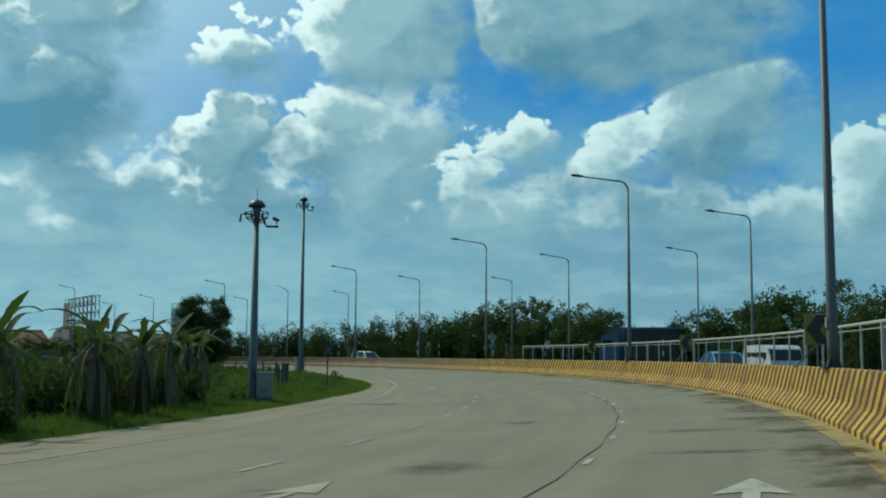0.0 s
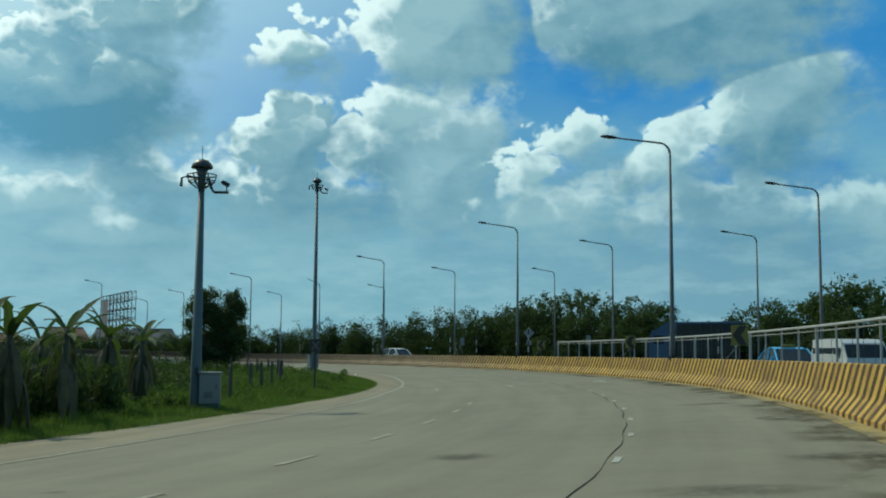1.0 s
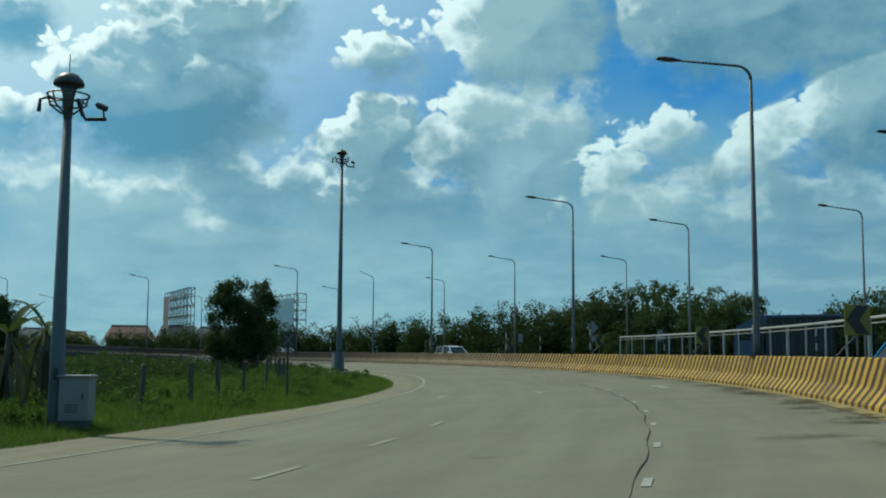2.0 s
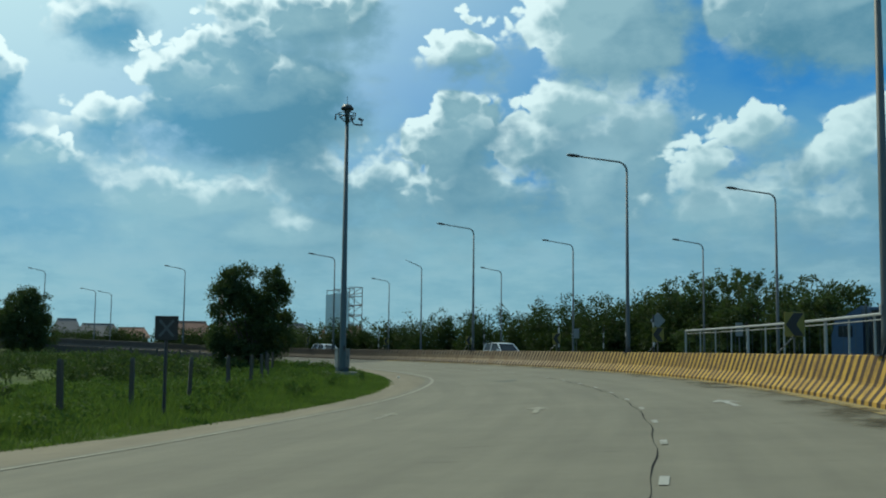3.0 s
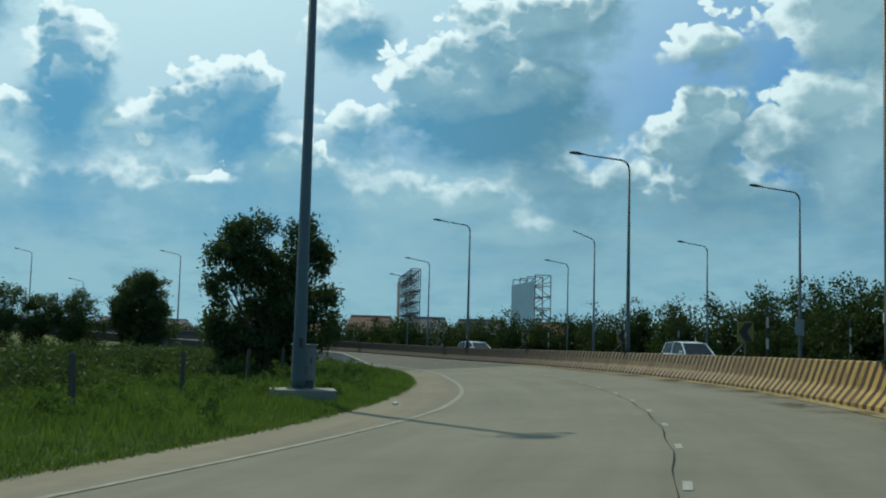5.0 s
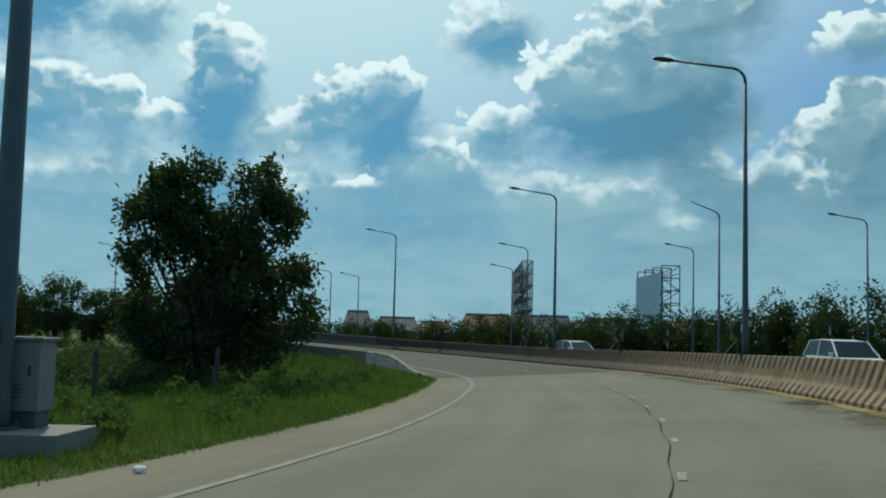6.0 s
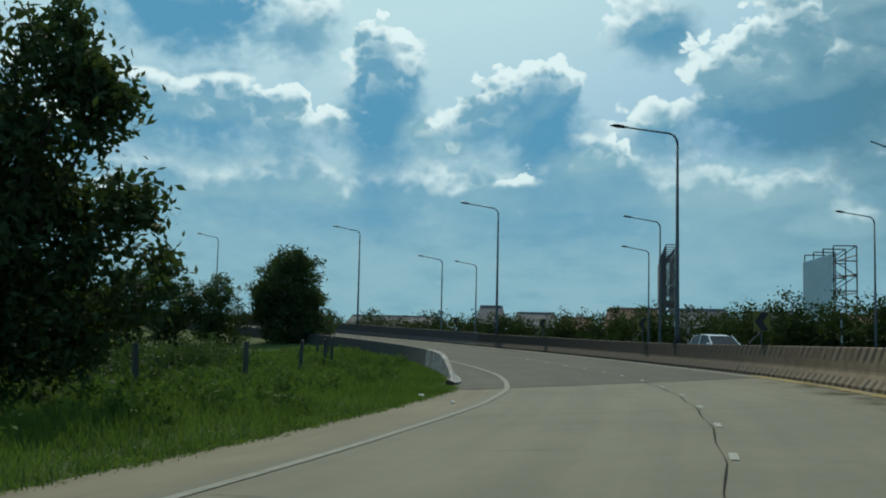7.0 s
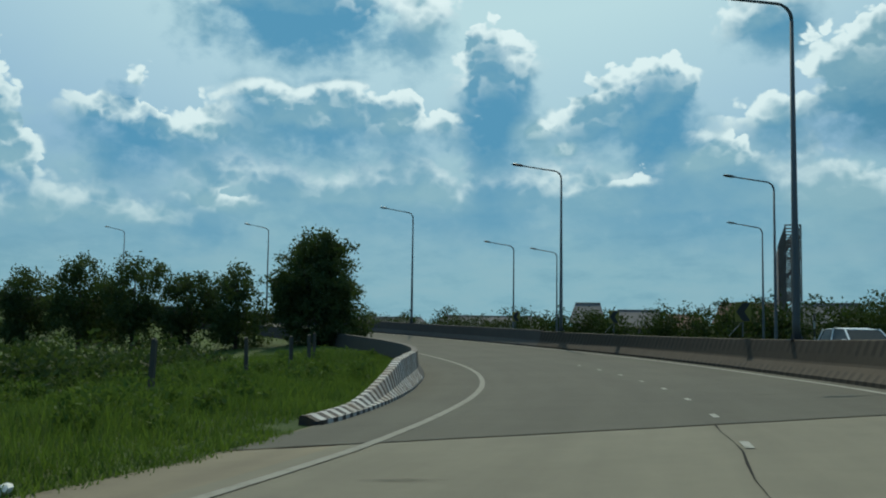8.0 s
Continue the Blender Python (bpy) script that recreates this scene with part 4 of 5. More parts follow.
def camera_tower(m, height, label, mirror=1.0, cabinet_x=0.45, cabinet_y=0.0, foot=0.3):
    t = thing("camera_tower", m, label, "camera tower", "camera towers on the grass")
    part("pole", tube([(0, 0, 0), (0, 0, 0.25), (0, 0, height - 1.0)], [0.19, 0.18, 0.095], 12), M_TOWER, t, smooth=True)
    head = part("head", tube([(0, 0, height - 1.05), (0, 0, height - 0.55), (0, 0, height - 0.3)], [0.10, 0.13, 0.2], 12), M_TOWER, t, "ribbed head cage under the cap", smooth=True)
    part("cap", tube([(0, 0, height - 0.30), (0, 0, height - 0.27), (0, 0, height - 0.17), (0, 0, height - 0.05), (0, 0, height)], [0.33, 0.345, 0.31, 0.2, 0.05], 16), M_DARK, t, "dark domed cap", smooth=True)
    for k, r in ((0.52, 0.46), (0.72, 0.40)):
        ring = [(r * math.cos(i * math.tau / 16), r * math.sin(i * math.tau / 16), height - k) for i in range(17)]
        part("ring", tube(ring, 0.022, 5, False), M_DARK, head)
    for i in range(6):
        c, s = math.cos(i * math.tau / 6), math.sin(i * math.tau / 6)
        part("rib", tube([(0.46 * c, 0.46 * s, height - 0.5), (0.40 * c, 0.40 * s, height - 0.75), (0.12 * c, 0.12 * s, height - 0.95)], 0.022, 5), M_DARK, head)
    x = mirror
    part("side_arm", tube([(-0.1 * x, 0, height - 0.62), (-0.5 * x, 0, height - 0.58), (-0.62 * x, 0, height - 0.62), (-0.64 * x, 0, height - 0.9)], [0.03, 0.03, 0.035, 0.05], 8), M_DARK, t, "drooping dark antenna arm")
    arm = part("bracket", tube([(0.2 * x, 0, height - 0.6), (0.32 * x, 0, height - 0.95), (0.4 * x, 0, height - 1.06), (0.85 * x, 0, height - 1.05)], 0.045, 8), M_DARK, t)
    part("camera_housing", tube([(0.62 * x, 0, height - 0.7), (0.68 * x, 0, height - 0.74), (0.86 * x, -0.05, height - 0.82)], [0.05, 0.075, 0.07], 10), M_DARK, arm, "small dark surveillance camera")
    part("camera_post", tube([(0.8 * x, 0, height - 1.05), (0.78 * x, 0, height - 0.8)], 0.022, 6), M_DARK, arm)
    part("lightning_rod", tube([(0, 0, height - 0.02), (0, 0, height + 0.42)], 0.012, 5), M_DARK, t)
    x0, y0 = cabinet_x, cabinet_y
    cab = part("cabinet", box((x0 - 0.32, y0 - 0.3, 0.22), (x0 + 0.32, y0 + 0.3, 1.15), 0.015), M_CABINET, t, "pale grey control cabinet")
    part("cabinet_roof", box((x0 - 0.36, y0 - 0.34, 1.15), (x0 + 0.36, y0 + 0.34, 1.2), 0.01), M_CABINET, cab)
    part("cabinet_plinth", box((x0 - 0.28, y0 - 0.26, 0.0), (x0 + 0.28, y0 + 0.26, 0.22), 0.01), M_TOWER, cab, "dark steel plinth")
    part("cabinet_door", box((x0 - 0.27, y0 - 0.312, 0.30), (x0 + 0.27, y0 - 0.296, 1.1), 0.004), M_CABINET, cab)
    part("door_handle", box((x0 + 0.18, y0 - 0.335, 0.68), (x0 + 0.21, y0 - 0.31, 0.82), 0.004), M_DARK, cab)
    for k in range(4):
        part("vent_slat", box((x0 - 0.18, y0 - 0.322, 0.4 + 0.05 * k), (x0 + 0.1, y0 - 0.31, 0.425 + 0.05 * k), 0.003), M_GALV, cab)
    for k in range(4):
        c, sn = math.cos(k * math.pi / 2 + 0.4), math.sin(k * math.pi / 2 + 0.4)
        part("anchor_bolt", tube([(0.25 * c, 0.25 * sn, 0.0), (0.25 * c, 0.25 * sn, 0.12)], 0.018, 6), M_GALV, t)
    part("base_flange", tube([(0, 0, 0.0), (0, 0, 0.035)], 0.3, 16), M_TOWER, t)
    part("slab", box((-0.75, -0.6, -foot), (1.0, max(0.7, cabinet_y + 0.5), 0.0), 0.02), M_SLAB, t, "pale concrete foot slab")
    part("plate", box((-0.03, -0.2, 1.1), (0.08, -0.185, 1.35), 0.004), M_DARK, t, "small dark notice plate")
    return t


z2 = -0.24
camera_tower(pose(*arc(-12.85, 21.9, z2), 0, 0, 34), 13.8 - z2, "tall blue-grey steel camera tower with grey cabinet on grass", cabinet_x=0.13, cabinet_y=0.52, foot=0.5)
z1 = land_z(-16.8, -1.2) - 0.02
camera_tower(pose(*arc(-16.8, -1.2, z1), 0, 0, 12), 7.2 - z1, "shorter blue-grey camera tower with grey cabinet on grass")

# ---- fence posts, sign and small things on the grass ----


def grass_post(m, h, k):
    bm = tube([(0, 0, -0.2), (0, 0, h - 0.05), (0.02, 0, h)], [0.085, 0.075, 0.055], 4)
    t = thing("fence_post", m, "weathered square concrete fence post in the grass", "fence post", "old fence posts")
    part("post", bm, M_POST, t)
    return t


gp = None
for i, (a, d) in enumerate(((1.5, -17.0), (3.7, -17.0), (5.4, -17.0), (7.6, -17.0), (10.2, -16.9), (13.0, -16.8), (16.0, -16.8), (19.2, -16.8), (23.0, -16.6), (26.6, -16.0), (30.5, -15.5), (35.2, -16.3), (39.5, -15.9), (43.0, -15.2), (46.5, -14.7), (50.0, -14.4), (53.5, -14.2), (57.0, -14.0))):
    m = pose(*arc(d, a, land_z(d, a)), 1.5 * math.sin(i * 3.3), 2 * math.cos(i * 1.7), 20 * i)
    if gp is None:
        gp = grass_post(m, 1.35, i)
    else:
        copy_thing(gp, m)


def grass_sign(m):
    t = thing("road_sign", m, "square dark sign with a dim crossed symbol on a post", "road sign")
    part("post", tube([(0, 0, -0.2), (0, 0, 2.3)], 0.04, 8), M_DARK, t)
    part("plate", box((-0.26, -0.05, 1.75), (0.26, -0.03, 2.3), 0.01), M_SIGN_BLACK, t)
    for s in (1, -1):
        part("stroke", box((-0.03, -0.056, -0.24), (0.03, -0.051, 0.24), 0.0, Matrix.Translation((0, 0, 2.02)) @ Matrix.Rotation(s * 0.7, 4, "Y")), M_GALV, t, "dull grey stroke")
    return t


grass_sign(pose(*arc(-14.8, 5.7, land_z(-14.8, 5.7)), 0, 0, 25))


def litter(d, a, s, seed, label):
    rng = random.Random(seed)
    bm = bmesh.new()
    bmesh.ops.create_icosphere(bm, subdivisions=2, radius=s)
    for v in bm.verts:
        v.co *= rng.uniform(0.75, 1.15)
        v.co.z *= 0.6
    me = bpy.data.meshes.new("litter")
    bm.to_mesh(me)
    bm.free()
    me.materials.append(M_LITTER)
    o = new("litter", me)
    o.location = arc(d, a, road_z(d, a) + s * 0.4)
    tagged(o, label, "litter", "litter beside the road")


litter(-9.75, 35.4, 0.09, 1, "crumpled white litter at the grass edge")
litter(-10.1, 21.2, 0.08, 2, "scrap of pale litter on the verge")
litter(-8.75, 34.2, 0.05, 3, "small white stone on the shoulder")

# ---- plants ----


def leaf_quads(rng, centres, size, spread, per, droop=0.3, aspect=0.45):
    """Diamond leaves scattered round clump centres."""
    c = np.repeat(np.asarray(centres, dtype=float), per, axis=0)
    n = len(c)
    c = c + rng.normal(0, 1, (n, 3)) * spread * np.array([0.95, 0.95, 0.9])
    u = rng.normal(0, 1, (n, 3))
    u[:, 2] -= droop
    u /= np.linalg.norm(u, axis=1)[:, None]
    w = rng.normal(0, 1, (n, 3))
    w -= (w * u).sum(1)[:, None] * u
    w /= np.linalg.norm(w, axis=1)[:, None]
    s = (size * rng.uniform(0.6, 1.3, n))[:, None]
    q = np.stack([c - u * s * 0.5, c + w * s * aspect * 0.5, c + u * s * 0.5, c - w * s * aspect * 0.5], axis=1)
    return q


def lobe_points(rng, lobes, n, hollow=0.45):
    """Clump centres: most in small tufts on the skin of several ellipsoids (x, y, z, rx, ry, rz), the rest inside."""
    tufts = []
    for l in lobes:
        k = 9
        v = rng.normal(0, 1, (k, 3))
        v /= np.linalg.norm(v, axis=1)[:, None]
        r = np.array(l[3:6])
        tufts += [np.concatenate([np.array(l[:3]) + v[q] * r * rng.uniform(0.62, 0.95), r * rng.uniform(0.22, 0.42)]) for q in range(k)]
    tufts = np.array(tufts)
    out = []
    for cells, share, inner in ((tufts, 0.62, 0.3), (np.array(lobes, dtype=float), 0.38, hollow)):
        m = int(n * share)
        vol = (cells[:, 3] * cells[:, 4] * cells[:, 5]) ** 0.75
        pick = rng.choice(len(cells), m, p=vol / vol.sum())
        v = rng.normal(0, 1, (m, 3))
        v /= np.linalg.norm(v, axis=1)[:, None]
        r = inner + (1.0 - inner) * rng.random(m) ** 0.6
        out.append(cells[pick, :3] + v * r[:, None] * cells[pick, 3:6])
    return np.concatenate(out)


def tree(name, m, lobes, clumps, per, leaf, material, label, category="tree", group="", trunk=0.16, seed=1, forks=5, spread=0.22):
    rng = np.random.default_rng(seed)
    t = thing(name, m, label, category, group)
    bm = bmesh.new()
    top = max(l[2] + l[5] for l in lobes)
    low = min(l[2] for l in lobes)
    bm_tube(bm, [(0, 0, -0.3), (0.05, 0.03, low * 0.5), (0.02, -0.04, low), (0.1, 0.05, top * 0.72)], [trunk * 1.2, trunk, trunk * 0.8, trunk * 0.25], 8)
    for i in range(forks):
        l = lobes[i % len(lobes)]
        b = rng.uniform(0, math.tau)
        s = Vector((0.03, 0, low * rng.uniform(0.35, 0.95)))
        e = Vector((l[0] + l[3] * 0.55 * math.cos(b), l[1] + l[4] * 0.55 * math.sin(b), l[2] + l[5] * rng.uniform(0.0, 0.6)))
        mid = (s + e) / 2 + Vector((0, 0, -0.15))
        bm_tube(bm, [s, mid, e], [trunk * 0.55, trunk * 0.35, trunk * 0.1], 6)
    part("trunk", bm, M_BARK, t)
    pts = lobe_points(rng, lobes, clumps)
    pts = pts[pts[:, 2] > 0.1]
    q = leaf_quads(rng, pts, leaf, spread, per)
    quads_object("crown", q, material, t)
    return t


# the big roadside tree with two heads
zt = land_z(-16.3, 31.4) + 0.15
tree("tree", pose(*arc(-16.3, 31.4, zt), 0, 0, 34),
     [(-1.0, 0.3, 6.05, 0.85, 0.8, 0.85), (-2.0, 0.3, 5.35, 0.75, 0.8, 0.65), (-1.2, 0.0, 5.0, 1.05, 1.0, 1.0), (-0.3, 0.1, 6.6, 0.45, 0.5, 0.5), (-2.0, 0.2, 3.9, 0.6, 0.7, 0.8), (-1.1, -0.2, 4.2, 0.8, 0.9, 0.7),
      (1.35, 0.3, 6.1, 0.75, 0.7, 0.85), (2.1, 0.4, 5.4, 0.65, 0.7, 0.65), (1.4, 0.0, 5.0, 1.1, 1.0, 1.1), (0.9, 0.0, 4.0, 1.0, 0.9, 1.0), (1.2, 0.3, 3.0, 1.3, 1.1, 1.1), (2.4, 0.8, 2.7, 0.9, 0.9, 1.3),
      (0.1, 0.3, 4.5, 0.75, 0.7, 1.15), (0.0, 0.2, 3.2, 1.2, 1.0, 1.2), (0.2, 0.6, 1.7, 2.5, 1.3, 1.4), (-1.9, 0.8, 1.8, 1.0, 1.0, 1.3), (0.8, 0.8, 1.5, 1.9, 1.0, 0.7)],
     1500, 27, 0.20, M_LEAF, "tall dark leafy tree with two heads on the grass", "tree", trunk=0.15, seed=3, forks=9, spread=0.2)

# the round dense tree and the row behind the ramp's nose
tree("tree", pose(-71.8, 146.7, 0.0, 0, 0, 0), [(0, 0, 4.4, 3.3, 3.1, 3.2), (0.4, 0.3, 2.0, 3.8, 3.3, 2.0), (-1.5, 0.5, 6.0, 1.7, 1.6, 1.7), (1.7, 0.2, 5.8, 1.6, 1.5, 1.8), (0.3, -0.4, 6.8, 1.6, 1.4, 1.5), (-3.0, 0.6, 4.0, 1.2, 1.2, 1.5), (3.1, -0.8, 3.6, 1.2, 1.2, 1.5)],
     1500, 26, 0.26, M_LEAF, "dense dark rounded tree behind the ramp", "tree", "trees behind the ramp", seed=5)
ROW = [(-77.5, 143.8, 6.3, 2.4), (-81.0, 142.0, 5.9, 2.3), (-84.5, 139.5, 7.2, 2.6), (-88.0, 137.0, 7.0, 2.4), (-92.0, 134.5, 6.3, 2.4), (-97.0, 130.5, 3.6, 2.2), (-104, 126, 4.0, 2.4), (-110, 121, 4.4, 2.6), (-97, 143, 5.4, 2.4)]
for i, (x, y, h, r) in enumerate(ROW):
    tree("tree", pose(x, y, -0.5, 0, 0, i * 50), [(0, 0, h * 0.62, r, r, h * 0.36), (0.6, 0.3, h * 0.32, r * 1.1, r, h * 0.3), (-0.7, 0.2, h * 0.5, r * 0.8, r * 0.8, h * 0.36), (0.9, -0.4, h * 0.8, r * 0.45, r * 0.45, h * 0.2), (-0.8, 0.5, h * 0.84, r * 0.4, r * 0.4, h * 0.18)],
         520, 20, 0.26, M_LEAF, "dark leafy tree in a row beyond the grass", "tree", "trees behind the ramp", seed=20 + i)

# taller trees in the belt beyond the side road
BELT = [(29.5, 27, 6.6, 3.0), (31.2, 28, 7.4, 3.3), (33.0, 27, 8.2, 3.6), (35.0, 28, 8.6, 3.4), (36.8, 27, 8.4, 3.6), (38.6, 28, 7.2, 3.2), (40.4, 27, 6.2, 2.8), (24.8, 32, 6.6, 2.9), (22.6, 33, 6.9, 3.0), (20.5, 31, 7.6, 3.4), (18.0, 32, 8.0, 3.4), (15.4, 31, 7.2, 3.4), (12.0, 32, 7.4, 3.4), (8.0, 31, 6.6, 3.4), (4.6, 32, 6.8, 3.4), (1.0, 31, 6.8, 3.4), (-3, 32, 7, 3.5)]
for i, (a, d, h, r) in enumerate(BELT):
    z = outer_z(a) - 0.1
    tree("tree", pose(*arc(d, a, z), 0, 0, i * 70), [(0, 0, h * 0.6, r, r, h * 0.38), (0.9, 0.4, h * 0.34, r * 1.15, r, h * 0.34), (-1.2, 0.2, h * 0.45, r * 0.8, r * 0.8, h * 0.36), (0.5, -0.5, h * 0.78, r * 0.5, r * 0.5, h * 0.24)],
         440, 20, 0.32, M_LEAF if 28 < a < 42 else M_BUSH, "dark bushy tree in the belt beyond the side road", "tree", "trees beyond the side road", seed=60 + i)


def belt_height(a):
    return lerp_table([(-10, 5.0), (20, 4.8), (29, 5.2), (41, 6.8), (47, 6.2), (55, 5.9), (60, 5.4), (70, 5.2), (90, 5.0)], a)


def shrub_belt():
    rng = np.random.default_rng(9)
    cs = []
    for i in range(330):
        a = -6 + 104 * i / 330 + rng.uniform(-0.2, 0.2)
        d = rng.uniform(24.5, 30) if a > 28.5 else rng.uniform(31, 36)
        h = belt_height(a) * rng.uniform(0.72, 1.1)
        r = rng.uniform(1.3, 2.6)
        p = arc(d, a, outer_z(a))
        n = 62
        v = rng.normal(0, 1, (n, 3))
        v /= np.linalg.norm(v, axis=1)[:, None]
        v[:, 2] = np.abs(v[:, 2])
        k = (0.55 + 0.5 * rng.random(n))[:, None]
        cs.append(np.array(p) + v * k * np.array([r, r, h]))
    cs = np.concatenate(cs)
    q = leaf_quads(rng, cs, 0.30, 0.30, 21, droop=-0.3, aspect=0.5)
    ob = quads_object("shrubs", q, M_SHRUB)
    tagged(ob, "dense dark green shrubs along the side road", "shrubs", kind="stuff")


shrub_belt()


def low_bushes():
    """Scrub behind the fence line and round the big tree."""
    rng = np.random.default_rng(12)
    cs = []
    spots = [(rng.uniform(-27, -19), rng.uniform(20, 60), rng.uniform(0.7, 1.7)) for _ in range(80)]
    spots += [(rng.uniform(-30, -21), rng.uniform(-12, 10), rng.uniform(0.8, 1.7)) for _ in range(46)]
    spots += [(rng.uniform(-19, -16.5), rng.uniform(29.5, 33.5), rng.uniform(0.5, 1.1)) for _ in range(12)]
    spots += [(rng.uniform(-70, -30), rng.uniform(0, 70), rng.uniform(0.8, 1.8)) for _ in range(110)]
    for d, a, h in spots:
        r = h * rng.uniform(0.7, 1.3)
        n = int(26 + 20 * h)
        v = rng.normal(0, 1, (n, 3))
        v /= np.linalg.norm(v, axis=1)[:, None]
        v[:, 2] = np.abs(v[:, 2])
        cs.append(np.array(arc(d, a, land_z(d, a))) + v * (0.5 + 0.55 * rng.random(n))[:, None] * np.array([r, r, h]))
    q = leaf_quads(rng, np.concatenate(cs), 0.22, 0.16, 9, droop=-0.6)
    tagged(quads_object("scrub", q, M_BUSH), "low green scrub in the rough grass", "scrub", kind="stuff")


low_bushes()


def far_trees():
    """Low tree line on the horizon."""
    rng = np.random.default_rng(15)
    cs = []
    for i in range(420):
        a = rng.uniform(30, 200)
        r = rng.uniform(260, 420)
        h = rng.uniform(3, 6.5)
        w = rng.uniform(3, 8)
        n = 26
        v = rng.normal(0, 1, (n, 3))
        v /= np.linalg.norm(v, axis=1)[:, None]
        v[:, 2] = np.abs(v[:, 2])
        p = np.array((CX + r * math.cos(radians(a)), CY + r * math.sin(radians(a)), -1.0))
        cs.append(p + v * (0.6 + 0.4 * rng.random(n))[:, None] * np.array([w, w, h]))
    q = leaf_quads(rng, np.concatenate(cs), 1.5, 0.7, 5, droop=-0.5, aspect=0.6)
    tagged(quads_object("far_woods", q, M_SHRUB), "distant line of low green woods", "woods", kind="stuff")


far_trees()


def grass_field():
    """Blades in tufts, thick near the road."""
    rng = np.random.default_rng(21)
    n = 125000
    a = rng.uniform(-14, 62, n)
    back = rng.random(n) ** 1.7 * 17
    e = np.interp(a, [p[0] for p in GRASS_EDGE], [p[1] for p in GRASS_EDGE])
    # tufts hang a little over the edge of the concrete
    d = e + 0.03 - back + rng.normal(0, 0.06, n)
    patch = 0.5 + 0.5 * np.sin(a * 2.3 + d * 1.1) * np.sin(a * 0.9 - d * 0.7)
    h = (0.07 + 0.16 * np.clip(back / 2.0, 0, 1) + 0.30 * patch ** 2 * np.clip(back / 3, 0, 1)) * rng.uniform(0.5, 1.35, n)
    keep = ~((a > 38.2) & (d > np.interp(a, [p[0] for p in NOSE], [p[1] for p in NOSE]) - 0.28))
    a, d, h = a[keep], d[keep], h[keep]
    n = len(a)
    z = np.array([land_z(x, y) if x < grass_edge(y) else road_z(x, y) for x, y in zip(d, a)]) - 0.01
    r = RAD + d
    c = np.stack([CX + r * np.cos(np.radians(a)), CY + r * np.sin(np.radians(a)), z], axis=1)
    out = []
    for k in range(4):
        off = rng.normal(0, 0.09, (n, 3))
        off[:, 2] = 0
        b = rng.uniform(0, math.tau, n)
        w = 0.005 + 0.008 * rng.random(n)
        side = np.stack([np.cos(b) * w, np.sin(b) * w, np.zeros(n)], axis=1)
        tip = c + off + np.stack([-np.sin(b), np.cos(b), np.zeros(n)], axis=1) * (h * rng.uniform(0.1, 1.0, n))[:, None]
        tip[:, 2] += h * rng.uniform(0.55, 1.1, n)
        out.append(np.stack([c + off - side, c + off + side, tip], axis=1))
    tagged(quads_object("grass", np.concatenate(out), M_GRASS), "uneven bright green grass on the verge", "grass", kind="stuff")


grass_field()


def weeds():
    """Broad-leaved weeds and taller tufts in the rough grass."""
    rng = np.random.default_rng(23)
    cs, sz = [], []
    for i in range(760):
        a = rng.uniform(-6, 60)
        d = grass_edge(a) - 1.0 - rng.random() ** 0.8 * 13
        h = rng.uniform(0.18, 0.55)
        n = rng.integers(10, 26)
        v = rng.normal(0, 1, (n, 3))
        v /= np.linalg.norm(v, axis=1)[:, None]
        v[:, 2] = np.abs(v[:, 2])
        r = rng.uniform(0.15, 0.5)
        cs.append(np.array(arc(d, a, land_z(d, a) + 0.08)) + v * np.array([r, r, h]))
    q = leaf_quads(rng, np.concatenate(cs), 0.13, 0.07, 9, droop=-0.9, aspect=0.4)
    tagged(quads_object("weeds", q, M_WEED), "rough weeds and taller tufts among the grass", "weeds", kind="stuff")


weeds()


def banana_leaf_mesh(bm, root, yaw, pitch, length, width, droop, torn, rng):
    """A long blade that arches over, notched along its edges."""
    n = 12
    p = Vector(root)
    prev = None
    dirv = Vector((math.cos(yaw) * math.cos(pitch), math.sin(yaw) * math.cos(pitch), math.sin(pitch)))
    side = Vector((-math.sin(yaw), math.cos(yaw), 0))
    for i in range(n + 1):
        u = i / n
        w = width * math.sin(math.pi * min(u * 0.92 + 0.06, 1.0)) ** 0.7 * (rng.uniform(0.55, 1.0) if torn else rng.uniform(0.85, 1.0))
        fold = Vector((0, 0, 0.35 * w))
        l, c, r = bm.verts.new(p + side * w + fold), bm.verts.new(p), bm.verts.new(p - side * w + fold)
        if prev:
            bm.faces.new((prev[0], prev[1], c, l))
            bm.faces.new((prev[1], prev[2], r, c))
        prev = (l, c, r)
        dirv.z -= droop / n
        dirv.normalize()
        p = p + dirv * (length / n)


